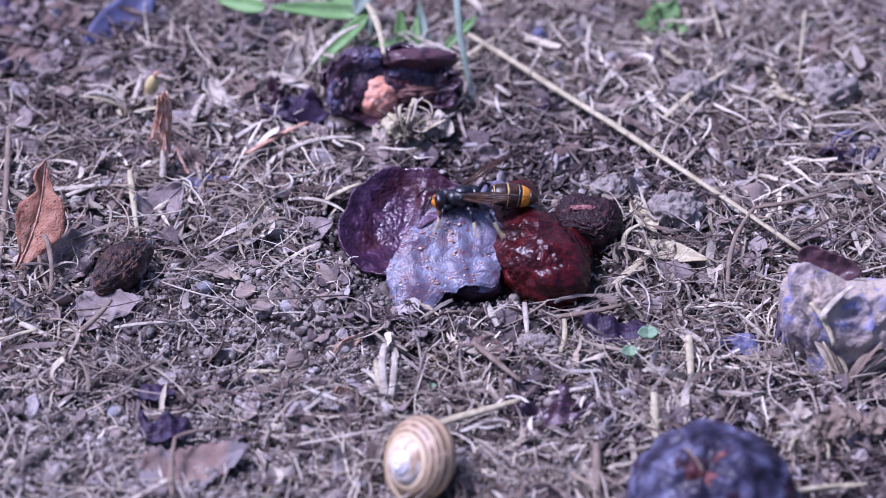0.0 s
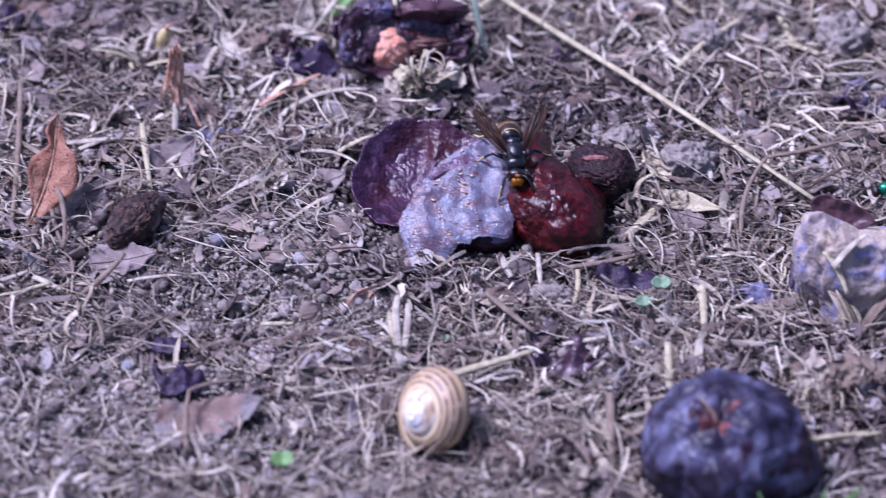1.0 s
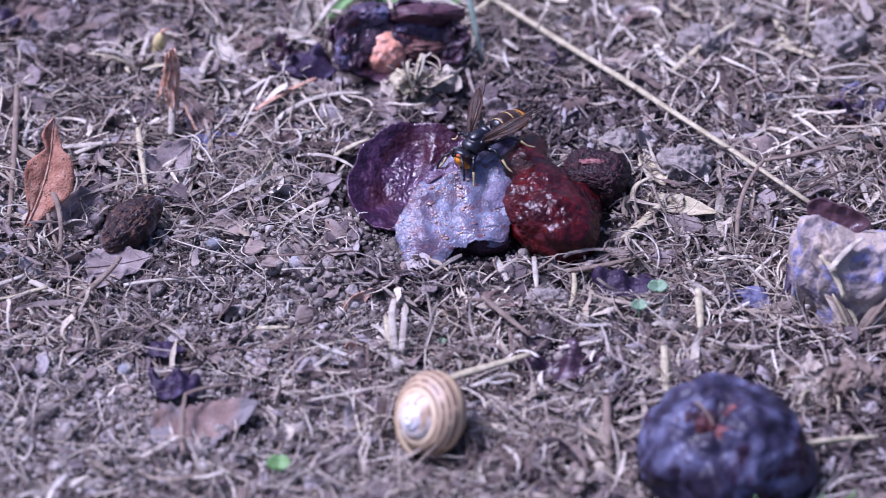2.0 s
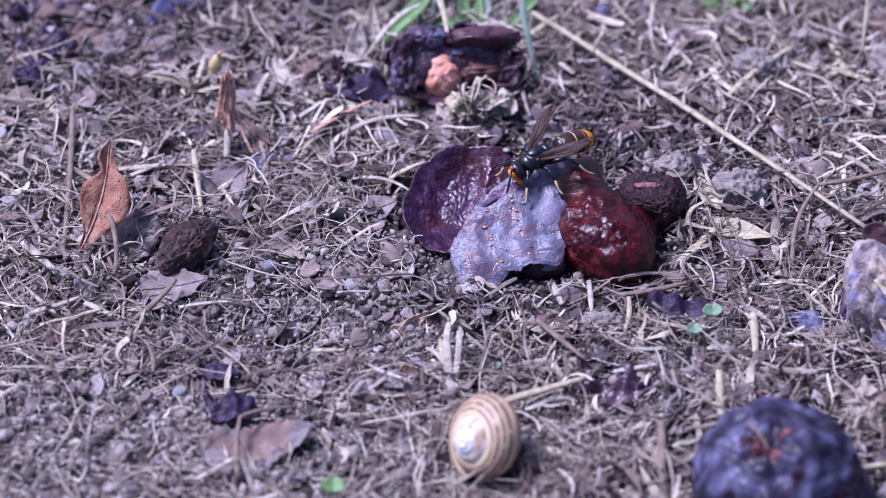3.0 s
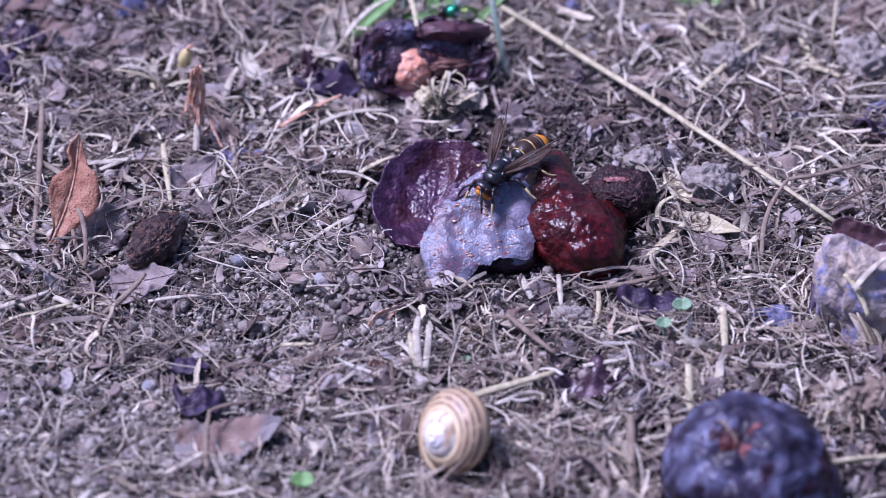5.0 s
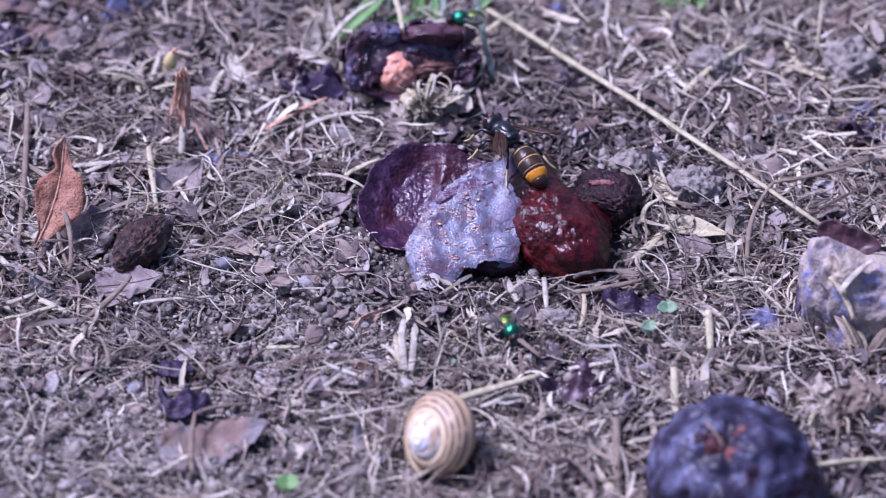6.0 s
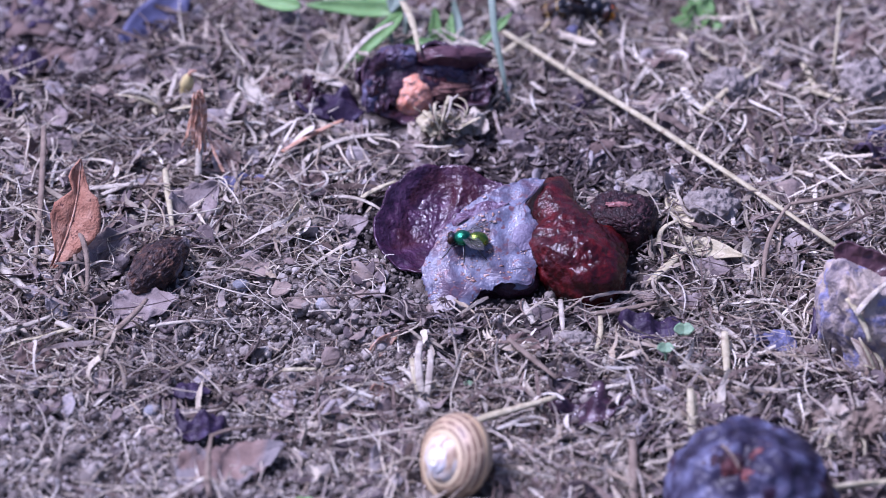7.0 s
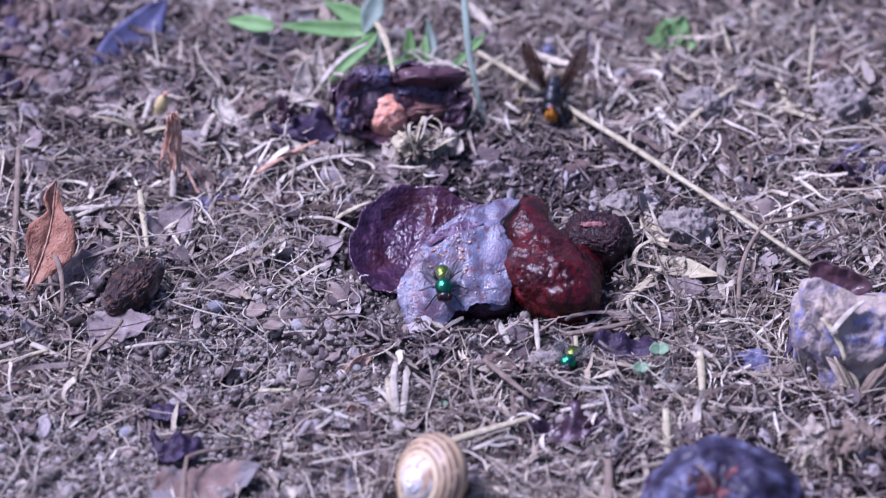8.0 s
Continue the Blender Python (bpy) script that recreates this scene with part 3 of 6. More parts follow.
def crumbly_places(count):
    """Places for soil clumps, most on the bare soil."""
    out = []
    while len(out) < count:
        x, y = rng.uniform(-125, 125), rng.uniform(-120, 110)
        if rng.random() < 0.12 + 0.9 * soil_share(x, y) and clear(x, y, -4):
            out.append((x, y))
    return out


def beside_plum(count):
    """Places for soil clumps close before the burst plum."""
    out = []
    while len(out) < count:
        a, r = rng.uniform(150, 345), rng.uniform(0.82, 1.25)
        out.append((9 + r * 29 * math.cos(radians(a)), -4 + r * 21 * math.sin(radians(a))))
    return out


crumbs("soil_crumbs", "loose grey-brown soil crumbs", bare_places(28000), (0.2, 1.0), CRUMB, "soil")
crumbs("soil_clumps", "rough clumps of dry soil in the litter", crumbly_places(1500), (0.6, 1.9), CRUMB, "soil", 2)
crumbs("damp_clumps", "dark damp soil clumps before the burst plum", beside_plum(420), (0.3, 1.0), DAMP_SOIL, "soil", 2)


def flakes():
    geos = []
    V, F = [], []
    for x, y in scatter(4200, 0.1) + rot_and_shade_places(1300) + [p for p in beside_plum(260) if clear(*p, 1)]:
        L = 1.8 + 7.5 * rng.random() ** 1.5
        g = leaf(L, L * rng.uniform(0.4, 0.9), rng.uniform(-0.3, 0.4), rng.normal(0, 1.0), 0.12 * L, 0.25 * rng.random(), 0.15, 6, 4, int(rng.integers(99)), rng.uniform(0.5, 1.1))
        m = pose(x, y, lie(x, y) + rng.uniform(0.6, 3.0), rng.normal(0, 25), rng.normal(0, 22), rng.uniform(0, 360))
        k = len(V)
        V += [m @ p for p in g[0]]
        F += [tuple(i + k for i in f) for f in g[1]]
    return tagged(new("leaf_flakes", mesh("leaf_flakes", (V, F), FLAKE)), "small dark dry leaf flakes in the litter", "leaf litter", kind="stuff")


flakes()


# ---- the burst plum ----
def burst_plum():
    plum = thing("burst_plum", "rotten burst plum with bloomed skin and wet red pulp", "plum")
    flap_edge = [(3, 16.7), (12, 14.6), (21, 13.7), (38, 14.0), (42, 15.5), (45, 23.6), (51, 22.4), (60, 18.5), (80, 12.2), (111, 9.7), (138, 7.8), (166, 9.1), (191, 11.5), (208, 16.1), (228, 19.2), (241, 22.6), (250, 23.2), (261, 18.1), (270, 14.7), (293, 14.2), (304, 15.6), (314, 17.2), (323, 16.5), (347, 16.0)]
    slope = radians(26)

    def flap(r, a):
        ca, sa = math.cos(radians(a)), math.sin(radians(a))
        e = round_table(flap_edge, a) * (1 + 0.035 * fbm((ca * 5, sa * 5, 4), 2) + 0.03 * fbm((ca * 18, sa * 18, 4), 3))
        x, s = r * e * ca, r * e * sa
        h = 1.3 * fbm((x * 0.12, s * 0.12, 3), 2) + 0.16 * fbm((x * 0.35, s * 0.35, 7), 2) + (0.03 + 0.6 * r ** 6) * abs(fbm((x * 0.8, s * 0.8, 2), 3)) - 0.2
        h -= 0.018 * max(0, -s - 8) ** 1.7 + 0.6 * r ** 6 + 0.035 * max(0, -x - 5) ** 1.8
        h += 0.3 * cells((x, s, 2.5), 5.0) * max(0.0, -s - 3) / 12
        # the lower sheet of skin lies over the upper one along a torn step
        step = s - 6.6 - 0.26 * x - 0.7 * fbm((x * 0.35, 2, 1), 2)
        h -= 1.1 / (1 + math.exp(-step * 2.2)) + 0.03 * max(0, step) ** 1.5
        return (9 + x, -9 + s * math.cos(slope) - h * math.sin(slope), 11.2 + s * math.sin(slope) + h * math.cos(slope))

    part("skin_flap", disc_sheet(flap, 56, 220, 0.4), BLOOM_SKIN, plum, "torn blue-grey bloomed skin speckled with dirt", under=DARK_PULP)

    def on_flap(x, s, above):
        a = math.degrees(math.atan2(s, x)) % 360
        p = Vector(flap(math.hypot(x, s) / round_table(flap_edge, a), a))
        return p + Vector((0, -math.sin(slope), math.cos(slope))) * above

    def bruise(r, a):
        e = 3.1 * (1 + 0.18 * fbm((math.cos(radians(a)) * 2, math.sin(radians(a)) * 2, 31), 3))
        return on_flap(10.6 + 0.9 * r * e * math.cos(radians(a)), -0.4 + 1.15 * r * e * math.sin(radians(a)), 0.1 + 0.12 * (1 - r ** 6))

    part("bruise", disc_sheet(bruise, 12, 40, 0.15), BRUISE, plum, "oval violet bruise on the bloomed skin")
    # wet fold between the skin's two sheets
    pts = [on_flap(-6.6 + 13.5 * k / 17, 3.4 + 5.4 * k / 17 + 1.5 * math.sin(math.pi * k / 17), 0.1) for k in range(18)]
    V, F = tube(pts, [0.4 + 1.6 * math.sin(math.pi * min(1, (k + 1.5) / 18)) ** 0.8 for k in range(18)], 0.28, 26)
    V = [v + Vector((0.5 * fbm(v * 0.7, 3), 0, 0.9 * fbm(v * 0.8 + Vector((3, 1, 0)), 3))) for v in V]
    part("wet_fold", (V, F), WET_FOLD, plum, "wet reddish-violet fold of skin")
    V, F = [], []
    for k in range(3000):
        a, r = rng.uniform(0, 360), rng.random() ** 0.55 * 0.98
        spot = Vector((r * math.cos(radians(a)), r * math.sin(radians(a)), 0))
        if math.cos(radians(a - 225)) * r < rng.uniform(-0.9, 1.0) or fbm(spot * 4.0, 3) < rng.uniform(-0.05, 0.35):
            continue
        bm = bmesh.new()
        bmesh.ops.create_icosphere(bm, subdivisions=1, radius=0.09 + 0.34 * rng.random() ** 3)
        at, k0 = Vector(flap(r, a)), len(V)
        squash = Vector((rng.uniform(0.5, 1.9), rng.uniform(0.5, 1.7), rng.uniform(0.3, 0.6)))
        V += [at + v.co * squash * rng.uniform(0.5, 1.4) for v in bm.verts]
        F += [tuple(v.index + k0 for v in f.verts) for f in bm.faces]
        bm.free()
    tagged(part("dirt", (V, F), DIRT, plum, "pale reddish-brown dirt crumbs stuck on the skin"), kind="stuff")
    cup_edge = [(23, 20.5), (34, 19.2), (44, 17.2), (60, 15.6), (78, 14.9), (101, 13.3), (135, 12.5), (164, 12.1), (197, 13.9), (216, 15.2), (238, 15.5), (261, 16.1), (290, 15.5), (341, 16)]

    def cup(r, a):
        ca, sa = math.cos(radians(a)), math.sin(radians(a))
        e = round_table(cup_edge, a) * (1 + 0.02 * fbm((ca * 4, sa * 4, 1), 3) + 0.012 * fbm((ca * 15, sa * 15, 1), 3))
        x, y = r * e * ca, r * e * sa
        z = 7 + 0.33 * y - 5.4 * (1 - r ** 2.6)
        z += 1.5 * fbm((x * 0.16, y * 0.16, 11), 3) * (0.5 + 0.5 * r) + 0.5 * abs(fbm((x * 0.5, y * 0.5, 2), 3)) + 0.16 * cells((x, y, 4), 1.6)
        fold = x - 5.2 - 0.22 * y
        z += (2.0 * math.exp(-(fold / 2.2) ** 2) * max(0.0, min(1.0, (y + 6) / 8)) + 0.9 / (1 + math.exp(-fold * 1.5))) * (1 - r ** 4)
        return (-3.3 + x, 3.9 + y, max(0.6, z))

    part("skin_cup", disc_sheet(cup, 46, 150, 0.55), INNER_SKIN, plum, "dark purple wet inside of the skin")

    def knobs(p):
        return 0.55 * cells(p, 2.6) + 0.28 * cells(p + Vector((3, 1, 7)), 1.1) + 1.1 * fbm(p * 0.17, 2) + 0.3 * fbm(p * 0.9, 2) - 0.6

    part("pulp", merged((32, -11, 6), [(34.0, -15.5, 6.0, 8.2), (37.0, -17.5, 4.8, 6.8), (29.0, -13.0, 6.0, 6.6), (25.5, -8.0, 6.5, 5.4), (31.5, -5.0, 7.2, 6.6), (26.8, 1.5, 8.6, 5.6), (25.6, 7.0, 10.0, 4.6), (28.2, 10.0, 9.6, 3.8), (39, -6, 3.4, 6.0)], 6, knobs), PULP, plum, "glossy wet dark red pulp")
    part("core", merged((20, 2, 4), [(17, 2.5, 3.0, 6.2), (10, 0, 2.5, 5.0), (24, 5, 3.4, 5.0), (30, 4, 3.0, 6.2), (38, 2, 2.6, 5.2)], 5, lambda p: 0.8 * fbm(p * 0.3, 3) + 0.3 * cells(p, 2.0)), DARK_PULP, plum, "dark collapsed flesh under the skin")
    part("under_flesh", merged((10, -16.5, 2.0), [(3, -17.5, 1.0, 2.4), (9, -17.0, 1.6, 3.0), (15, -17.2, 1.8, 3.2), (20, -16.0, 2.2, 3.4)], 5, lambda p: 0.7 * fbm(p * 0.6, 3) + 0.4 * cells(p, 1.3)), DARK_PULP, plum, "dark wet flesh under the torn edge")

    def tab(r, a):
        x, y = 4.6 * r * math.cos(radians(a)), 3.0 * r * math.sin(radians(a)) * (1 + 0.25 * math.cos(radians(a)))
        return (17.6 + x, -18.4 + 0.5 * y, 5.2 + 0.8 * y + 0.12 * x + 0.5 * fbm((x * 0.3, y * 0.3, 6)))

    part("torn_skin", disc_sheet(tab, 10, 48, 0.4), BLOOM_SKIN, plum, "torn bloomed skin tab hanging at the front", under=DARK_PULP)

    def stone_bend(d, p):
        p = Vector((math.copysign(abs(d.x) ** 0.55, d.x) * 8.3, math.copysign(abs(d.y) ** 0.7, d.y) * 7.2, math.copysign(abs(d.z) ** 0.55, d.z) * 7.0))
        return p * (1 + 0.07 * fbm(p * 0.25) + 0.05 * fbm(p * 0.9, 2) - 0.06 * abs(fbm(p * 1.5, 2)) - 0.05 * (1 - cells(p, 2.2)))

    part("plum_stone", moved(blob((1, 1, 1), 6, 0, 1, 0, 0, 1, stone_bend), pose(43.7, 3.8, 4.8, 0, 5, -12)), STONE, plum, "rough dark brown plum stone")

    def slit(r, a):
        e = 1 + 0.35 * fbm((math.cos(radians(a)) * 3, math.sin(radians(a)) * 3, 12), 3)
        x, y = 3.2 * e * r * math.cos(radians(a)), 0.85 * e * r * math.sin(radians(a))
        return (x, y, 0.5 * (1 - r * r) + 0.3 * fbm((x * 1.1, y * 1.1, 3), 3))

    part("stone_slit", moved(disc_sheet(slit, 10, 40, 0.6), pose(42.6, 2.6, 11.7, 22, 3, 4)), STONE_CUT, plum, "pinkish worn slit of the stone")


burst_plum()


# ---- the shrivelled plum behind it ----
def shrivelled_plum():
    plum = thing("shrivelled_plum", "shrivelled dark plum with a bitten orange hole", "plum")
    centre, wide, high, out = Vector((-4.1, 56.8, 8.0)), Vector((1, 0, 0)), Vector((0, 0.616, 0.788)), Vector((0, -0.788, 0.616))

    def spot(x, y, d):
        return centre + wide * x + high * y + out * d

    def scrap(mid, size, seed, depth, ragged=0.16):
        """A sheet round mid (x, y), facing out; depth(x, y, r) says how far it stands out."""
        def make(r, a):
            ca, sa = math.cos(radians(a)), math.sin(radians(a))
            e = 1 + ragged * fbm((ca * 2, sa * 2, seed), 3) + 0.05 * fbm((ca * 9, sa * 9, seed), 3)
            x, y = size[0] * r * e * ca, size[1] * r * e * sa
            return spot(mid[0] + x, mid[1] + y, depth(x, y, r))
        return make

    part("back", merged(spot(0, 0, -8), [(*spot(-6, 1, -8), 8.5), (*spot(5, 1, -9), 8.5), (*spot(11, 2, -8), 4.5), (*spot(-11, -1, -7), 5.0)], 5, lambda p: 0.9 * fbm(p * 0.22, 3) + 0.15 * cells(p, 2.6)), OLD_SKIN, plum, "dark rounded back of the plum")
    part("skin", disc_sheet(scrap((0.3, 0.2), (16.2, 9.6), 6, lambda x, y, r: 1.5 - 7.5 * (1 - r ** 2.2) + 1.9 * fbm((x * 0.2, y * 0.2, 14), 3) + 0.25 * cells((x, y, 3), 2.6), 0.2), 34, 120, 1.0), OLD_SKIN, plum, "dark purple wrinkled skin")
    part("flesh", disc_sheet(scrap((-3.3, -1.7), (5.8, 6.4), 22, lambda x, y, r: 1.5 - 3.4 * r ** 2.5 + 0.22 * cells((x, y, 8), 0.9) + 0.45 * fbm((x * 0.5, y * 0.5, 2), 3) - 0.1 * x, 0.1), 30, 80, 1.2), FLESH, plum, "bright orange eaten flesh")
    part("flesh_margin", disc_sheet(scrap((1.6, 1.2), (4.6, 1.9), 25, lambda x, y, r: 0.2 - 1.6 * r ** 3 + 0.6 * fbm((x * 0.6, y * 0.6, 5), 3), 0.3), 14, 50, 0.8), RED_FLESH, plum, "reddish margin of the flesh")
    part("woody_flesh", disc_sheet(scrap((6.4, -1.8), (5.4, 2.7), 41, lambda x, y, r: 1.7 - 2.4 * r ** 3 + 0.5 * fbm((x * 0.25, y * 1.6, 2), 3) + 0.7 * fbm((x * 0.4, y * 0.5, 7), 2), 0.3), 22, 70, 1.0), WOODY, plum, "brown woody flesh at the stone")
    part("inner_fold", disc_sheet(scrap((3.6, 3.7), (5.6, 2.4), 21, lambda x, y, r: 0.9 - 2.0 * r ** 3 + 1.4 * fbm((x * 0.35, y * 0.5, 21), 3), 0.3), 18, 60, 0.8), BLOOMED_OLD, plum, "dark violet fold above the flesh")
    part("bloomed_flap", disc_sheet(scrap((-7.3, 7.1), (5.4, 3.0), 2, lambda x, y, r: 2.6 - 2.8 * r ** 2.5 + 0.8 * fbm((x * 0.35, y * 0.35, 5), 3) + 0.3 * fbm((x * 1.2, y * 1.2, 1), 2)), 20, 70, 0.6), BLOOMED_OLD, plum, "blue bloomed flap of skin")
    part("brown_flap", disc_sheet(scrap((7.2, 7.0), (9.6, 3.0), 7, lambda x, y, r: 4.2 - 3.0 * r ** 2.4 + 1.2 * math.exp(-((y + 0.2 + 0.05 * (x + 3) ** 2) / 0.9) ** 2) * (x < 1.5) - 0.16 * max(0, x) - 0.5 * max(0, -y) + 0.4 * fbm((x * 0.3, y * 0.4, 9), 3), 0.12), 24, 90, 0.7), BROWN_SKIN, plum, "brown leathery flap of skin")
    part("side_skin", disc_sheet(scrap((-11.4, 0.4), (4.3, 7.6), 9, lambda x, y, r: 2.2 - 0.42 * x - 0.06 * x * x + 1.5 * fbm((x * 0.4, y * 0.25, 15), 3) + 0.4 * cells((x, y, 5), 1.3), 0.25), 30, 90, 0.8), OLD_SKIN, plum, "dark pitted skin curled at the side")
    part("side_rim", disc_sheet(scrap((-14.4, -3.0), (1.9, 4.2), 17, lambda x, y, r: 3.6 - 0.35 * x * x + 0.9 * fbm((x * 0.5, y * 0.3, 8), 3), 0.3), 16, 60, 0.6), BLOOMED_OLD, plum, "violet outer rim of the curled skin")
    part("right_rim", disc_sheet(scrap((12.0, -0.4), (3.0, 4.6), 27, lambda x, y, r: 0.2 + 0.3 * x - 0.08 * x * x + 1.4 * fbm((x * 0.35, y * 0.3, 4), 3), 0.25), 22, 70, 0.8), OLD_SKIN, plum, "dark torn rim of the skin")


shrivelled_plum()


# ---- two more fallen plums ----
def fallen_plum():
    plum = thing("fallen_plum", "soft dark blue plum with a brown wound", "plum", pose(70.8, -103.5, 9.0))

    def dents(d, p):
        k = max(0.0, d.dot(Vector((-0.27, -0.32, 0.9)).normalized()))
        p = p * (1 - 0.2 * k ** 12 - 0.05 * k ** 6 + 0.05 * fbm(p * 0.4, 2) * k ** 4)
        for way, deep, sharp in (((0.5, 0.1, 0.86), 0.09, 40), ((0.12, 0.5, 0.86), 0.07, 60), ((0.62, -0.5, 0.6), 0.06, 30), ((-0.1, -0.72, 0.68), 0.05, 40)):
            p = p * (1 - deep * max(0.0, d.dot(Vector(way).normalized())) ** sharp)
        return p

    part("skin", blob((19.0, 19.5, 17.0), 6, 0.14, 0.085, 23, 0.04, 0.24, dents), PLUM_SKIN, plum, "dark blue bloomed skin with bruises")
    part("wound", merged((-3.0, -6, 11.2), [(-5.4, -4.8, 11.8, 2.6), (-1.6, -7.0, 11.0, 1.7), (1.2, -7.4, 11.4, 2.4)], 5, lambda p: 0.7 * fbm(p * 0.6, 3) + 0.3 * cells(p, 1.2)), RED_FLESH, plum, "reddish flesh in the wound")
    part("wound_lip", merged((1.4, -2.4, 13.2), [(0.6, -2.8, 13.0, 1.8), (2.2, -1.4, 13.4, 1.5)], 4, lambda p: 0.5 * fbm(p * 0.8, 3)), RED_FLESH, plum, "reddish lip of the wound")
    part("wound_hole", merged((-7.6, -2.6, 10.2), [(-8.6, -2.4, 10.2, 2.9), (-10.4, -3.6, 9.2, 2.4), (-6.2, -1.6, 10.9, 2.6), (-3.4, -2.4, 11.0, 2.6)], 5, lambda p: 0.6 * fbm(p * 0.6, 3)), DARK_PULP, plum, "dark hole beside the wound")
    part("caught_fibre", tube(arc((-7.4, 0.5, 14.8), (-3.4, -6.6, 13.4), 0.4, 0.6), 0.35, 0.6, 6), TWIG, plum, "thin fibre across the wound")


def dusty_plum():
    plum = thing("dusty_plum", "pale dusty rotten plum caught in dry grass", "plum", pose(108.0, -33, 2.0))

    def hollow(d, p):
        side = max(0.0, min(1.0, (-p.x - 4) / 10))
        p = Vector((p.x, p.y, p.z * (1 + 0.75 * side)))
        top = 17.0 + 5.5 * side - 0.8 * max(0.0, p.y + 2) + 0.8 * fbm((p.x * 0.2, p.y * 0.2, 4), 2)
        return Vector((p.x, p.y, min(p.z, top + 0.1 * (p.z - top)))) + d * (0.5 * cells(p, 2.4) - 0.3)

    part("skin", blob((18.6, 16.0, 21.0), 6, 0.14, 0.12, 31, 0.05, 0.4, hollow), DUSTY_SKIN, plum, "grey-violet skin caked with pale dust")
    edge = [(10, 6.5), (350, 10.2), (335, 8.0), (300, 4.4), (262, 3.8), (215, 4.4), (175, 5.2), (150, 6.0), (116, 5.0), (88, 3.6), (45, 3.4)]

    def dark(r, a):
        e = round_table(edge, a) * (1 + 0.06 * fbm((math.cos(radians(a)) * 4, math.sin(radians(a)) * 4, 3), 3))
        x, y = e * r * math.cos(radians(a)), e * r * math.sin(radians(a))
        d = 2.2 - 0.05 * x * x * (x < 0) + 0.8 * fbm((x * 0.25, y * 0.25, 3), 3) - 1.4 * (1 - r * r)
        return Vector((-9.7, 1.5, 19.0)) + Vector((x, 0, 0)) + Vector((0, 0.616, 0.788)) * y + Vector((0, -0.788, 0.616)) * d

    part("hollow", disc_sheet(dark, 20, 80, 0.6), BROWN_SKIN, plum, "dark sunken purple hollow")


fallen_plum()
dusty_plum()


# ---- snail shell ----
def snail_shell():
    turns, steps, n = 4.2, 190, 36
    V, F, uv = [], [], []
    for i in range(steps + 1):
        s = i / steps
        th = 2 * math.pi * turns * s
        g = math.exp(-2.3 * (1 - s))
        ring, r = 5.6 * g, 6.2 * g + 0.05
        drop = -10.4 * g
        for k in range(n):
            a = 2 * math.pi * k / n
            rad = ring + r * math.cos(a) * (1.05 if math.cos(a) > 0 else 0.9)
            V.append(Vector((rad * math.cos(th), rad * math.sin(th), drop + r * 0.98 * math.sin(a) + 4.0)))
            uv.append((k / n, s))
    for i in range(steps):
        for k in range(n):
            F.append((i * n + k, i * n + (k + 1) % n, (i + 1) * n + (k + 1) % n, (i + 1) * n + k))
    F.append(tuple(range(n))[::-1])
    tip = Vector((-0.68, -0.5, 0.38)).normalized()
    m = Matrix.Translation((0.6, -91.5, 9.0)) @ Matrix.Scale(1.17, 4) @ tip.to_track_quat("Z", "Y").to_matrix().to_4x4() @ pose(0, 0, 0, 0, 0, 205)
    ob = thing("snail_shell", "empty cream snail shell with brown spiral bands", "snail shell", m)
    cut = int(steps * 0.78) * n
    shell_piece("spire", V, F[:cut] + F[-1:], uv, ob, "small coiled spire of the shell")
    shell_piece("body_whorl", V, F[cut:-1], uv, ob, "wide last whorl of the shell")


def shell_piece(name, V, F, uv, parent, label):
    used = sorted({i for f in F for i in f})
    slot = {i: k for k, i in enumerate(used)}
    uv = [uv[i] for i in used]
    ob = part(name, ([V[i] for i in used], [tuple(slot[i] for i in f) for f in F]), SHELL, parent, label)
    me = ob.data
    layer = me.uv_layers.new(name="UVMap")
    for poly in me.polygons:
        ks = [me.loops[li].vertex_index for li in poly.loop_indices]
        wrap = max(uv[k][0] for k in ks) - min(uv[k][0] for k in ks) > 0.5
        for li, k in zip(poly.loop_indices, ks):
            u = uv[k][0]
            layer.data[li].uv = (u + 1 if wrap and u < 0.5 else u, uv[k][1])


snail_shell()


# ---- leaves ----
def leaf_thing(name, label, mat, base, tip, normal, width, fold=0.2, curl=0.0, ruffle=0.5, teeth=0.0, seed=0, blunt=0.8, rib=True, thick=0.25):
    base, tip = Vector(base), Vector(tip)
    length = (tip - base).length
    ob = thing(name, label, "leaf", facing(base, tip, normal))
    part("blade", leaf(length, width, fold, curl, ruffle, teeth, thick, 24, 10, seed, blunt), mat, ob)
    if rib:
        pts = []
        for i in range(9):
            s = i / 8
            a = curl * (s - 0.3)
            pts.append((length * s if abs(curl) < 1e-3 else length * math.sin(a) / curl, 0, (0 if abs(curl) < 1e-3 else length * (1 - math.cos(a)) / curl) + 0.12))
        part("midrib", tube(pts, [0.3 - 0.02 * i for i in range(9)], 1.0, 6), mat, ob)
    return ob


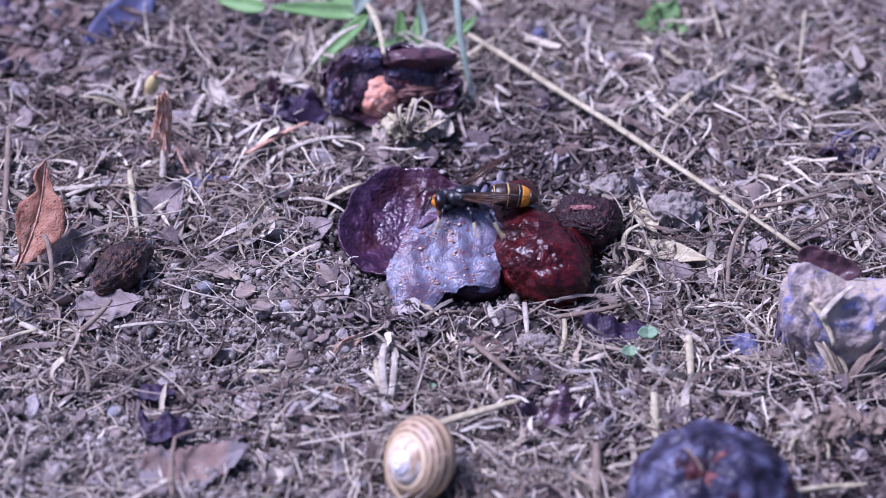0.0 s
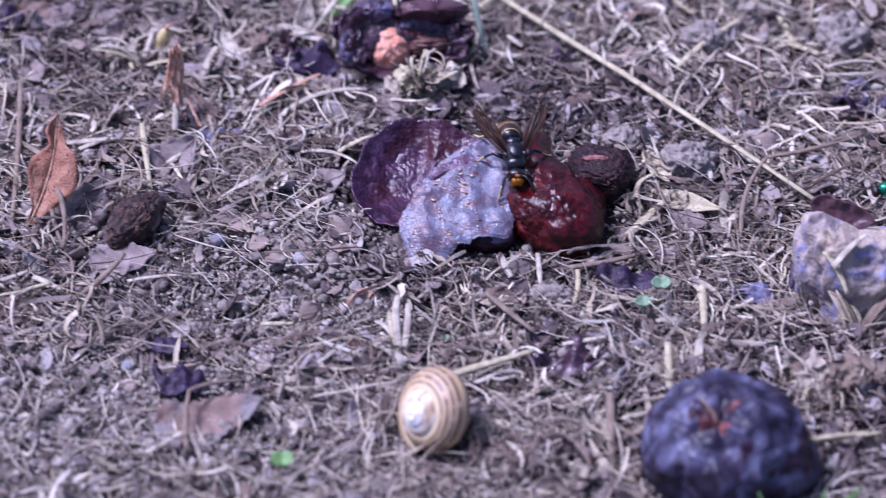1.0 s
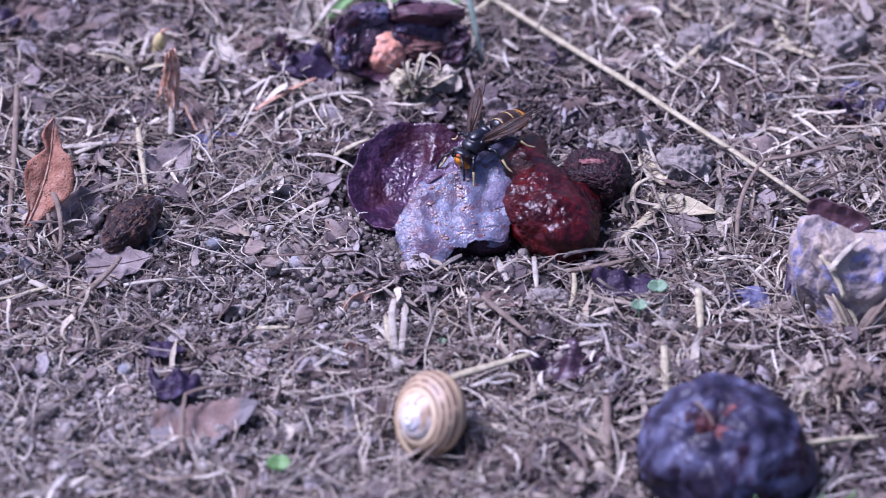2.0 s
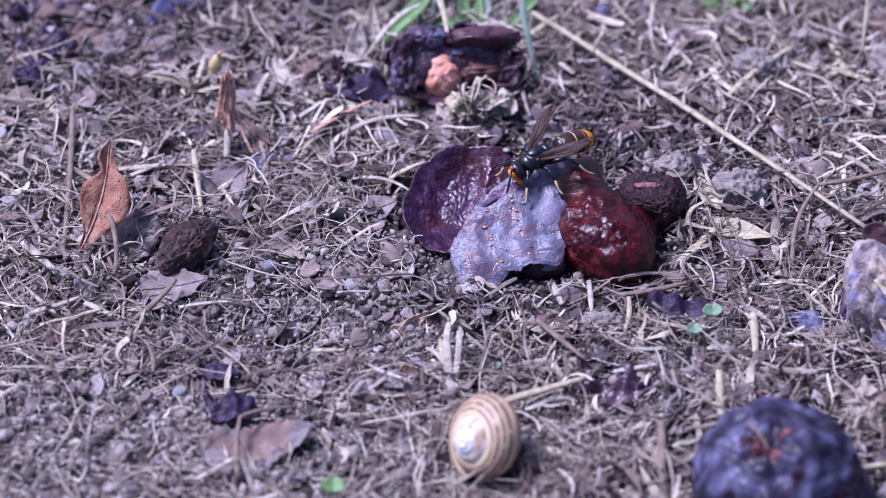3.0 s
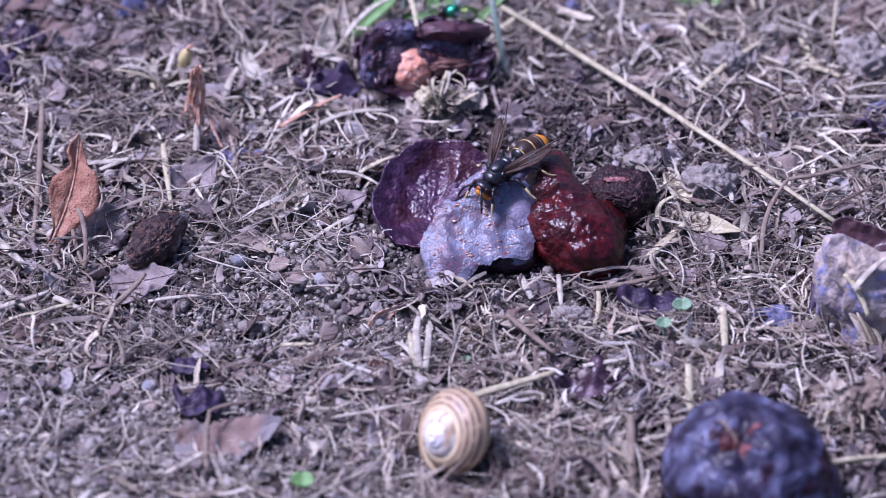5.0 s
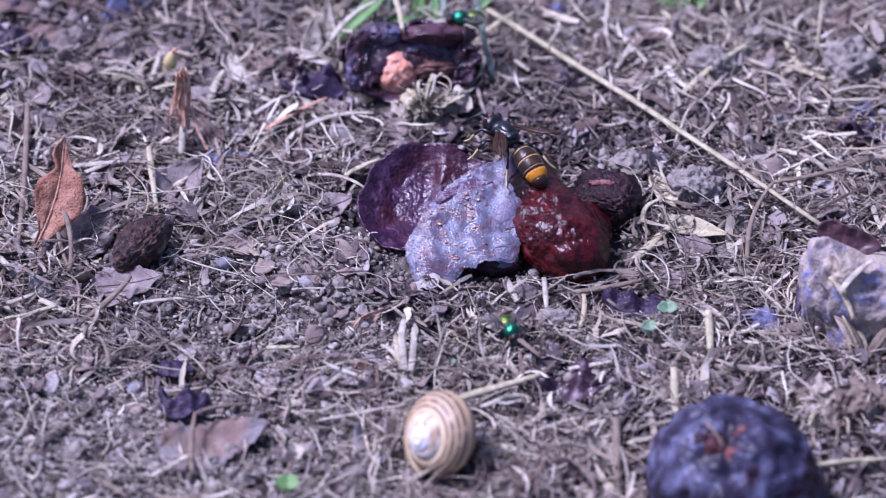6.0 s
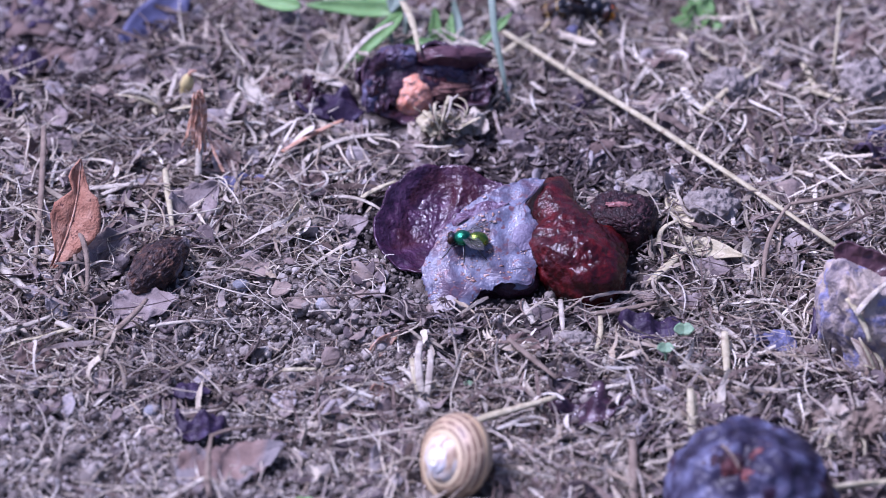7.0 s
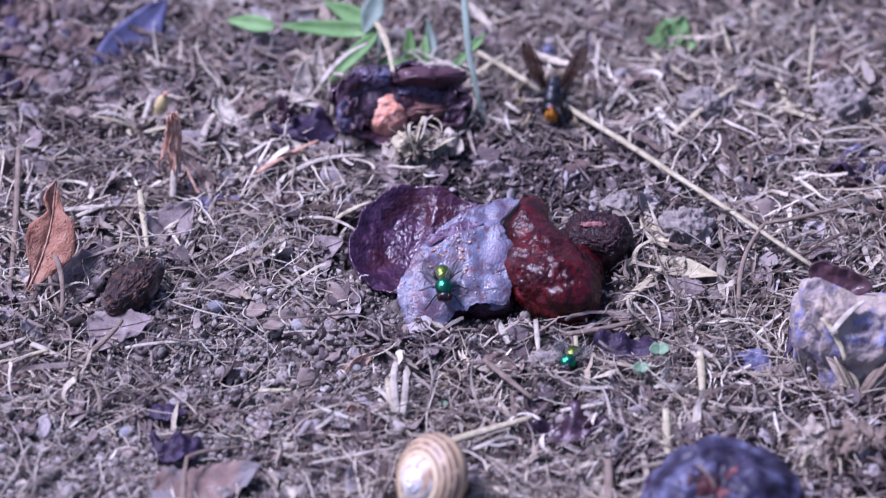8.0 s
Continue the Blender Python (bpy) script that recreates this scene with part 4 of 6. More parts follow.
def torn_leaf(at, tip, normal, left, right):
    """A dry leaf whose two halves have outlines of their own: (share of the length, mm) pairs."""
    length = (Vector(tip) - Vector(at)).length
    ob = thing("dry_leaf", "upright curled rust-brown dry leaf", "leaf", facing(at, tip, normal))
    top, F, nu, nv = [], [], 44, 14
    rib = []
    for i in range(nu + 1):
        s = i / nu
        sag = 1.1 * math.sin(3.2 * s) + 0.9 * s * s
        side = -1.5 * math.sin(math.pi * s)
        rib.append((length * s, side, sag + 0.15))
        for j in range(nv + 1):
            w = 2 * j / nv - 1
            half = float(np.interp(s, *zip(*(left if w > 0 else right))))
            half *= 1 + 0.07 * fbm((s * 14, 3 if w > 0 else 9, 1), 3)
            vein = 0.25 * math.sin(24 * s - 5 * abs(w)) * abs(w) * (1 - abs(w))
            top.append(Vector((length * s + 0.5 * half * abs(w) * 0.4, side + half * w, sag + (0.42 if w > 0 else 0.75) * half * abs(w) - 0.3 * half * w * w + vein + 1.3 * w * w * fbm((s * 3, w, 6), 3) + 0.35 * fbm((s * 9, w * 2.5, 2), 2))))
    for i in range(nu):
        for j in range(nv):
            a = i * (nv + 1) + j
            F.append((a, a + nv + 1, a + nv + 2, a + 1))
    row = nv + 1
    edge = [j for j in range(nv)] + [i * row + nv for i in range(nu)] + [nu * row + j for j in range(nv, 0, -1)] + [i * row for i in range(nu, 0, -1)]
    part("blade", solid_sheet(top, F, edge[::-1], 0.2), DRY_LEAF, ob)
    part("midrib", tube(rib[::4], 0.26, 1.0, 6), ORANGE_LEAF, ob, "paler midrib")
    part("leaf_stalk", tube([(0.5, 0.1, 0.1), (-2.5, 0.4, -0.6), (-5, 0.2, -1.5)], [0.35, 0.35, 0.4], 1.0, 6), TWIG, ob)


torn_leaf((-94.7, -11.4, 3.0), (-88.4, 8.4, 21), (0.25, -0.85, 0.45), [(0, 0.5), (0.13, 1.0), (0.32, 4.6), (0.42, 5.6), (0.52, 5.4), (0.62, 3.2), (0.7, 1.6), (0.8, 3.2), (0.9, 2.1), (1, 0.2)], [(0, 0.5), (0.07, 2.6), (0.23, 5.6), (0.37, 6.9), (0.52, 6.2), (0.66, 4.6), (0.73, 2.6), (0.85, 1.5), (1, 0.2)])
leaf_thing("grey_leaf", "crumpled pale grey dead leaf", GREY_LEAF, (-84, -8, 0.8), (-74, 6, 4), (0, -0.4, 0.9), 12, 0.2, 0.5, 3.0, 0.06, 7)
leaf_thing("grey_leaf", "flat torn grey-brown dead leaf on soil", GREY_LEAF, (-76, -24, 0.8), (-58, -22, 1.6), (0, -0.2, 1), 10, 0.1, 0.4, 2.2, 0.07, 11)
leaf_thing("grey_leaf", "small pale grey leaf beside the burst plum", GREY_LEAF, (-26, 6, 0.8), (-15, 10, 2), (0, -0.3, 1), 8, 0.1, 0.3, 1.2, 0.1, 13)
leaf_thing("grey_leaf", "crumpled grey-brown leaf in the litter", GREY_LEAF, (-64, 12, 1), (-52, 24, 3.5), (0, -0.5, 0.9), 11, 0.2, 0.6, 3.0, 0.07, 17)
leaf_thing("brown_leaf", "flat pinkish-brown dead leaf on soil", BROWN_LEAF, (-54, -86, 0.8), (-29, -75, 2.2), (0, -0.2, 1), 15, 0.1, 0.3, 3.4, 0.14, 19, 0.55, False)
leaf_thing("blue_leaf", "blue-violet fallen petal-like leaf", BLUE_SCRAP, (-77, 82, 1.5), (-60, 111, 10), (0.1, -0.85, 0.55), 13, 0.15, 0.35, 0.8, 0.0, 23, 0.75, False, 0.4)
leaf_thing("rust_scrap", "small curled orange-brown leaf scrap", ORANGE_LEAF, (-16, -40, 0.8), (-9, -33, 3.5), (0.6, -0.5, 0.6), 3.4, 0.5, 0.8, 0.6, 0.0, 29, rib=False)
leaf_thing("rust_scrap", "small curled orange-brown leaf scrap", ORANGE_LEAF, (-17, -58, 0.8), (-14, -52, 4.0), (0.6, -0.5, 0.6), 3.2, 0.5, 0.9, 0.6, 0.0, 31, rib=False)
leaf_thing("dry_grass_leaf", "broad tan dry grass blade", STEM, (61, -2, 2.5), (79, -11, 3.5), (0, -0.5, 0.9), 5, 0.4, 0.4, 0.8, 0, 37, rib=False)
leaf_thing("dry_grass_leaf", "folded tan dry grass blade", STEM, (57, 12, 3), (62, -2, 2), (0.3, -0.5, 0.8), 5.5, 0.6, 0.6, 0.8, 0, 41, rib=False)
leaf_thing("dry_grass_leaf", "tan curled dry grass blade standing in litter", STEM, (-38, 5, 1), (-37, 17, 7.5), (0.8, -0.5, 0.3), 3.2, 0.4, 1.1, 0.3, 0, 43, rib=False)
leaf_thing("dry_grass_leaf", "bleached white grass blade standing upright", PALE, (-29.5, 66, 1), (-28.5, 80, 10), (0.2, -0.9, 0.3), 6.0, 0.3, 0.3, 0.3, 0, 47, rib=False)
leaf_thing("dry_grass_leaf", "bleached white grass blade beside the shrivelled plum", PALE, (-32, 66, 4), (-20, 57, 5), (0, -0.6, 0.8), 2.4, 0.3, 0.2, 0.2, 0, 53, rib=False)


leaf_thing("dry_grass_leaf", "tan dry grass blade standing by the green grass", TAN_LEAF, (-25, 72, 0.6), (-25.6, 88, 12), (0.2, -0.9, 0.3), 4.0, 0.4, 0.2, 0.4, 0, 57, rib=False)
leaf_thing("dry_grass_leaf", "broken cream grass blade folded over in the litter", PALE, (-50, 60, 4), (-47, 46, 3), (0.5, -0.6, 0.6), 5.0, 0.5, 0.8, 1.0, 0, 59, rib=False)
for k in range(44):
    while True:
        x, y = rng.uniform(-115, 115), rng.uniform(-50, 115)
        if soil_share(x, y) < 0.3 and clear(x, y, 7) and rng.random() < 0.35 + 0.65 * (x < -20):
            break
    a, L = rng.uniform(0, 2 * math.pi), rng.uniform(6, 13)
    z = lie(x, y) + 3.4
    leaf_thing("leaf_fragment", "torn dull brown-grey leaf fragment in the litter", (GREY_LEAF, GREY_LEAF, DUN_LEAF)[k % 3], (x, y, z), (x + L * math.cos(a), y + L * math.sin(a), z + rng.uniform(-1, 2.5)), (rng.normal(0, 0.4), -0.4 + rng.normal(0, 0.4), 0.8), L * rng.uniform(0.45, 0.8), rng.uniform(-0.3, 0.5), rng.normal(0, 0.7), 0.22 * L, 0.1, 100 + k, rng.uniform(0.5, 1.2), k % 2 == 0, 0.2)


def crumpled(name, label, mat, at, size, lift, seed, category="plum skin"):
    """A crumpled scrap of plum skin."""
    def scrap(r, a):
        e = 1 + 0.35 * fbm((math.cos(radians(a)) * 1.5, math.sin(radians(a)) * 1.5, seed), 3)
        x, y = size[0] * r * e * math.cos(radians(a)), size[1] * r * e * math.sin(radians(a))
        return (x, y, lift * (0.35 + 0.8 * fbm((x * 1.5 / size[0], y * 1.5 / size[0], seed), 2) - 0.25 * r * r) + 1.6)
    ob = thing(name, label, category, pose(at[0], at[1], lie(at[0], at[1]) + 1.4), disc_sheet(scrap, 10, 36, 0.4), mat)
    return ob


crumpled("skin_scrap", "crumpled dark violet plum skin on soil", VIOLET_SCRAP, (-57, -71), (6, 5), 5, 3)
crumpled("skin_scrap", "dark violet plum skin scrap lying flat", VIOLET_SCRAP, (-60, -56), (5, 3), 2, 5)
crumpled("skin_scrap", "dark purple plum skin beside a seedling", VIOLET_SCRAP, (50, -34), (7, 5), 5, 7)
crumpled("skin_scrap", "dull blue plum skin scrap in the litter", BLUE_SCRAP, (80, -38), (5.2, 3.4), 1.8, 27)
crumpled("skin_scrap", "blue plum skin scrap under straw", BLUE_SCRAP, (-50, 26), (5, 4), 2.5, 11)
crumpled("skin_scrap", "small blue plum skin scrap", BLUE_SCRAP, (32.6, 85.7), (3.5, 2.5), 3, 13)
crumpled("skin_scrap", "blue-violet plum skin piece on dry grass", BLOOMED_OLD, (110, 37), (7, 5), 7, 15)
crumpled("skin_scrap", "dark blue plum skin beside the shrivelled plum", VIOLET_SCRAP, (-27.5, 54), (8, 6), 6, 17)
crumpled("skin_scrap", "dark red plum skin scrap", DARK_PULP, (-34, 59), (3.6, 4), 6, 19)
crumpled("skin_scrap", "dark purple plum skin pressed in the litter", VIOLET_SCRAP, (36, 56), (4, 4), 3, 21)
crumpled("skin_scrap", "dark shrivelled plum skin on straw", OLD_SKIN, (34, -63), (9, 6), 6, 25)
crumpled("skin_scrap", "dark rotten scrap in shade", VIOLET_SCRAP, (-106, 92), (7, 6), 4, 23)


for k in range(14):
    x, y = rng.normal(-104, 13), rng.normal(88, 14)
    crumpled("dead_leaf", "dark crumpled dead leaf in the litter", (DUN_LEAF, VIOLET_SCRAP, DUN_LEAF, GREY_LEAF)[k % 4], (x, y), (rng.uniform(4, 8), rng.uniform(3, 6)), rng.uniform(3, 6), 60 + k, "leaf")


# ---- stones, clods and seeds ----
def lump(name, label, category, mat, at, radii, amp, seed, sink=0.35, turn=0, group=""):
    z = lie(at[0], at[1]) + radii[2] * (1 - 2 * sink)
    return thing(name, label, category, pose(at[0], at[1], z, 0, 0, turn), blob(radii, 5, amp, 0.9 / max(radii), seed, amp * 0.6, 4.0 / max(radii)), mat, group)


def wizened(d, p):
    k = 1 - 0.45 * max(0.0, d.x) ** 2 + 0.1 * d.x
    ridge = 1 - 0.18 * abs(fbm((p.x * 0.12, p.y * 0.5, p.z * 0.5), 3)) - 0.05 * abs(fbm(p * 1.4, 2)) + 0.05 * cells(p, 1.4)
    return Vector((p.x, p.y * k * ridge, p.z * k * ridge))


thing("dried_plum", "dried dark brown wrinkled plum with a pointed end", "plum", pose(-69, -12.5, 4.2, 0, -12, 52), blob((10.6, 5.6, 5.4), 6, 0.14, 0.12, 12, 0.04, 0.6, wizened), WIZENED)
lump("soil_clod", "crumbly grey-brown soil clod", "clod", CLOD, (66, 12), (6.2, 5.5, 5), 0.4, 4, 0.15)
lump("soil_clod", "tall grey soil clod among straw", "clod", CLOD, (107, 62), (6, 6, 6.5), 0.4, 6, 0.2)
lump("soil_clod", "small grey soil clod by the plum stone", "clod", CLOD, (50, 21), (4.2, 3.8, 3.6), 0.4, 8, 0.15)
lump("soil_clod", "pale grey soil clod in front of the plum", "clod", CLOD, (32, -38), (5, 4, 3.2), 0.4, 10, 0.2)
lump("soil_clod", "pale grey soil clod in the litter", "clod", CLOD, (72, 62), (6, 5, 4.5), 0.4, 12, 0.15)
lump("soil_clod", "round soil clod on bare soil", "clod", CLOD, (-54, -47), (2.8, 2.5, 2.2), 0.25, 14)
lump("pebble", "smooth blue-grey pebble on soil", "pebble", PEBBLE, (-49, -13), (2.3, 1.9, 1.7), 0.08, 1)
lump("pebble", "small pale pebble on soil", "pebble", PEBBLE, (-29, -23), (1.8, 2.0, 1.8), 0.1, 3)
lump("pebble", "small grey pebble on bare soil", "pebble", PEBBLE, (-69, -61), (2.0, 1.8, 1.6), 0.1, 5)
lump("pebble", "pale round pebble in the litter", "pebble", PEBBLE, (74.5, -36), (2.0, 2.0, 1.7), 0.08, 7)
lump("seed", "dark round seed behind the burst plum", "seed", VIOLET_SCRAP, (5, 37), (2.2, 2.0, 2.2), 0.08, 9, 0.1)
for k in range(46):
    while True:
        x, y = rng.uniform(-115, 20), rng.uniform(-112, 0)
        if soil_share(x, y) > 0.45 and clear(x, y, 3):
            break
    r = rng.uniform(1.0, 2.4)
    lump("soil_lump", "small grey-brown lump of dry soil", "soil lump", CLOD, (x, y), (r, r * rng.uniform(0.8, 1.1), r * rng.uniform(0.6, 0.9)), 0.25, 40 + k, 0.3, rng.uniform(0, 180), "lumps on the bare soil")


# ---- single stems that can be told apart ----
def stem(label, a, b, width, mat, bow=0.0, lift=0.0, flat=0.6, name="straw", group="straws"):
    pts = arc(a, b, bow, lift, 13)
    pts = [p + Vector((0, 0, 0.25 * fbm(p * 0.12))) for p in pts]
    radii = [width / 2 * (0.72 + 0.3 * math.sin(math.pi * min(1, 0.15 + i / 12)) + 0.14 * fbm((a[0] + i * 0.7, a[1], 4), 2)) for i in range(13)]
    ob = new(name, mesh(name, tube(pts, radii, flat * 0.75, 8, 0.5), mat))
    return tagged(ob, label, "straw", group)


stem("long straight straw-coloured grass stem across the litter", (14.5, 84.2, 5.3), (96.8, -7.0, 5.3), 1.8, STEM, 0, 1, 0.8)
stem("cream flat piece of straw", (44.3, 82.5, 3.3), (56.0, 62.0, 3.8), 1.5, PALE, 0.3, 0.3, 0.5)
stem("pointed cream straw with a brown tip", (64.2, 49.2, 4.3), (81.1, 68.6, 5.3), 1.7, STEM, 0.4, 0.5, 0.5)
stem("thin upright dry stalk", (101.7, 93.2, 6.3), (98.6, 68.0, 3.3), 0.8, STEM, 0, 0, 0.9)
stem("thick bleached straw on the soil", (-108.9, -8.9, 3.3), (-100.0, -21.0, 3.3), 2.4, PALE, 0, 0, 0.6)
stem("thin white straw on the soil", (-112.8, -56.3, 2.8), (-89.8, -56.8, 2.8), 0.6, PALE, 0.2, 0, 0.9)
stem("thick bleached straw piece", (-63.7, -97.5, 2.8), (-55.3, -90.4, 3.3), 1.9, PALE, 0, 0, 0.5)
stem("long thin pale straw", (-25.9, -77.8, 3.3), (-4.2, -72.2, 3.8), 0.9, PALE, -0.6, 0.5, 0.7)
stem("thick cream straw behind the snail shell", (6.9, -72.7, 5.3), (26.7, -63.2, 5.3), 2.2, STEM, 0.3, 0, 0.7)
stem("short cream straw lying in the litter", (33.5, -59.2, 3.8), (43.8, -56.9, 4.3), 1.5, PALE, 0, 0, 0.6)
stem("pale straw piece on soil", (-26.4, -67.2, 2.8), (-17.6, -57.8, 3.3), 1.3, PALE, 0, 0, 0.6)
stem("upright greyish straw stalk", (58.2, -62.7, 7.0), (58.2, -81.1, 3.3), 2.0, STEM, 0, 0, 0.7)
stem("upright greyish straw stalk", (67.1, -41.1, 7.0), (67.4, -55.5, 2.8), 2.0, STEM, 0, 0, 0.7)
stem("brown bent grass stem", (77.6, -16.0, 2.3), (85.3, 10.5, 6.0), 1.3, TWIG, 2, 1, 0.9)
stem("brown bent grass stem", (85.3, 10.1, 6.0), (109.4, 22.7, 3.3), 1.3, TWIG, -2, 1, 0.9)
stem("thin pale upright straw", (56.5, 27.5, 5.3), (57.8, 6.3, 2.3), 0.8, PALE, 0.6, 0, 0.8)
stem("dark upright dead stalk", (-99.2, 39.0, 8.0), (-99.2, -16.0, 2.3), 1.5, TWIG, 0.5, 0, 0.9)
stem("thin pale stalk lying in the litter", (-97.2, 37.0, 6.0), (-97.2, 25.5, 3.3), 0.8, PALE, 0.6, 0, 0.9)
stem("thin brown stalk before the dry leaf", (-89.5, -1.1, 8.0), (-85.4, -20.9, 1.8), 1.2, TWIG, -1.5, 0, 0.9)
stem("pale brown stalk lying in the litter", (-68.6, 23.9, 6.3), (-66.0, 3.6, 2.3), 1.6, STEM, 0, 0, 0.8)
stem("dark red stalk lying in the litter", (-67.5, 25.7, 6.3), (-72.5, 13.1, 2.3), 1.2, TWIG, 0, 0, 0.8)
stem("orange-brown stem piece lying in the litter", (-39.9, 34.8, 3.3), (-24.9, 47.0, 4.3), 1.5, ORANGE_LEAF, 0.5, 0, 0.7)
stem("white curved grass blade", (-34.2, 31.9, 2.8), (-13.2, 41.8, 3.3), 1.7, PALE, 3, 0.5, 0.4)
stem("yellowish stick beside the fallen plum", (89.1, -98.0, 6.3), (106.6, -94.4, 6.0), 1.6, STEM, 0, 0, 0.9)
stem("grey stick leaning on the fallen plum", (84.6, -110.7, 12.0), (82.0, -118.2, 3.3), 1.6, TWIG, 0, 0, 0.9)
stem("thin pale fibre lying in the litter", (-59.3, -16.6, 3.3), (-41.4, -23.3, 2.8), 0.5, PALE, -1.2, 0.4, 0.9)
stem("thin white straw with a red tip", (-32.4, -28.1, 2.8), (-18.9, -27.2, 2.8), 0.6, PALE, 0, 0, 0.9)
stem("cream splinter of straw", (-0.5, -40.0, 2.3), (9.6, -27.8, 3.3), 0.9, PALE, 0, 0, 0.5)
stem("pale broken straw before the plum", (19.1, -26.2, 4.3), (21.8, -32.4, 2.3), 2.2, PALE, 0, 0, 0.4)
stem("pale upright straw before the pulp", (28.2, -26.4, 5.3), (28.9, -37.8, 2.3), 1.3, PALE, 0, 0, 0.5)
stem("brown twig beside the pulp", (35.4, -29.3, 3.3), (54.5, -24.7, 4.3), 1.6, TWIG, -1, 0, 0.9)
stem("pale bent straw lying in the litter", (37.7, -30.4, 3.3), (35.1, -46.4, 2.3), 1.3, STEM, 1, 0, 0.7)
stem("thick greyish straw beside the pulp", (50.0, -17.3, 3.3), (59.2, -5.3, 4.3), 2.4, STEM, 0, 0, 0.6)
stem("thin cream straw lying in the litter", (52.0, -18.6, 4.3), (56.5, -26.1, 3.3), 0.7, PALE, 0, 0, 0.8)
stem("pale grass blade curled over", (54.1, -6.1, 2.3), (57.4, 3.7, 6.0), 1.4, STEM, 3, 1, 0.4)
stem("tan straw piece in the litter", (60.0, 85.0, 3.3), (69.6, 72.8, 3.3), 1.5, STEM, 0, 0, 0.6)
stem("pale straw piece in the litter", (47.8, 60.7, 3.3), (52.4, 71.4, 4.3), 1.4, PALE, 0, 0, 0.6)
stem("pale straw piece in the litter", (39.2, 56.0, 3.3), (46.4, 62.5, 3.8), 1.3, PALE, 0, 0, 0.5)
stem("thin white straw at the edge", (94.0, 44.7, 4.3), (112.3, 44.7, 4.3), 0.6, PALE, 0.4, 0.3, 0.9)
stem("thin white straw at the edge", (92.2, 38.1, 4.3), (104.9, 39.1, 4.3), 0.6, PALE, 0, 0, 0.9)
stem("tan thick straw in the litter", (87.8, 63.1, 3.3), (100.2, 55.3, 3.8), 2.2, STEM, 0.6, 0, 0.6)
stem("tan straw in the litter", (91.0, 71.4, 4.3), (94.7, 58.4, 3.3), 2.0, STEM, 0, 0, 0.6)
stem("bleached broken straw lying in the litter", (-88.3, 19.8, 3.3), (-75.1, 20.7, 4.3), 1.8, PALE, 0, 0, 0.5)
stem("bleached broken straw lying in the litter", (-84.0, 17.5, 3.3), (-75.8, 21.9, 4.3), 1.5, PALE, 0, 0, 0.5)
stem("pale straw on the soil", (-105.9, -36.9, 3.3), (-94.0, -31.0, 3.8), 1.6, PALE, 0, 0, 0.6)
stem("cream straw on the soil", (-92.7, -32.0, 2.8), (-85.7, -36.7, 2.8), 1.8, PALE, 0, 0, 0.6)
stem("long pale straw on the soil", (-70.2, -33.7, 2.8), (-51.3, -31.3, 3.3), 1.1, PALE, 0.4, 0, 0.7)
stem("brown curved root lying in the litter", (-80.8, -38.4, 2.8), (-71.2, -25.1, 4.3), 1.6, TWIG, -1, 0.5, 0.9)
stem("pale straw on the soil", (-103.0, -40.6, 2.8), (-88.4, -34.8, 3.3), 1.5, STEM, 0, 0, 0.6)
stem("tan straw lying in the litter", (-20.0, 15.0, 4.3), (-11.7, 20.1, 5.3), 1.5, STEM, 0.6, 0, 0.6)
stem("cream curled straw lying in the litter", (-29.1, 16.3, 3.3), (-14.4, 9.3, 4.3), 1.2, PALE, 2, 0.5, 0.5)
stem("pale straw piece lying in the litter", (-49.1, 66.8, 3.3), (-44.5, 53.6, 3.3), 2.4, PALE, 0, 0, 0.5)
stem("pale straw piece lying in the litter", (-54.3, 47.2, 2.8), (-51.0, 56.9, 5.3), 1.9, PALE, 0.5, 0, 0.5)
stem("thin straw by the stem", (80.0, 82.2, 5.3), (77.6, 96.1, 6.0), 0.9, STEM, 0, 0, 0.9)
stem("white straw piece lying in the litter", (22.2, 64.3, 3.3), (25.8, 59.6, 3.3), 1.5, PALE, 0, 0, 0.5)
stem("straw piece in the litter", (13.8, 73.9, 4.3), (22.4, 82.2, 5.3), 1.6, STEM, 0, 0, 0.6)
stem("short straw on the soil", (-38.1, -49.6, 2.3), (-30.1, -49.6, 2.5), 1.4, STEM, 0, 0, 0.6)
stem("thin white fibres at the edge", (101.2, 48.7, 4.3), (113.9, 48.4, 6.3), 0.8, PALE, 1, 0.5, 0.7)
stem("thin white fibres at the edge", (101.8, 46.3, 4.3), (113.7, 45.7, 5.3), 0.8, PALE, -1, 0.5, 0.7)
stem("brown dead stalk in front", (-54.1, -96.1, 2.3), (-53.9, -79.3, 7.0), 1.4, TWIG, 0.6, 0, 0.9)
stem("brown bent stalk in front", (-53.8, -79.7, 7.0), (-41.6, -71.8, 3.3), 1.2, TWIG, 0.6, 0.5, 0.9)
stem("grey stalk in front", (44.2, -80.2, 6.0), (44.1, -100.2, 2.3), 2.2, TWIG, 0, 0, 0.9)
stem("dark twig before the plum", (15.6, -42.8, 6.3), (26.9, -55.2, 4.3), 1.6, TWIG, 0, 0, 0.8)
stem("brown straw piece by the fallen plum", (85.7, -68.8, 4.3), (95.1, -65.9, 5.3), 1.5, TWIG, 0, 0, 0.7)
stem("dark violet curled strip of plum skin beside the dusty plum", (89.3, -30.5, 6.0), (87.5, -38.3, 2.3), 2.0, VIOLET_SCRAP, 1, 1, 0.4)
stem("yellow-green dry stalk beside the fallen plum", (89.9, -99.2, 8.0), (103.3, -94.4, 6.0), 1.5, STEM, 0, 0, 0.9)
stem("pale upright dry stalk before the fallen plum", (59.0, -63.6, 6.0), (58.9, -78.8, 2.3), 1.6, STEM, 0, 0, 0.9)
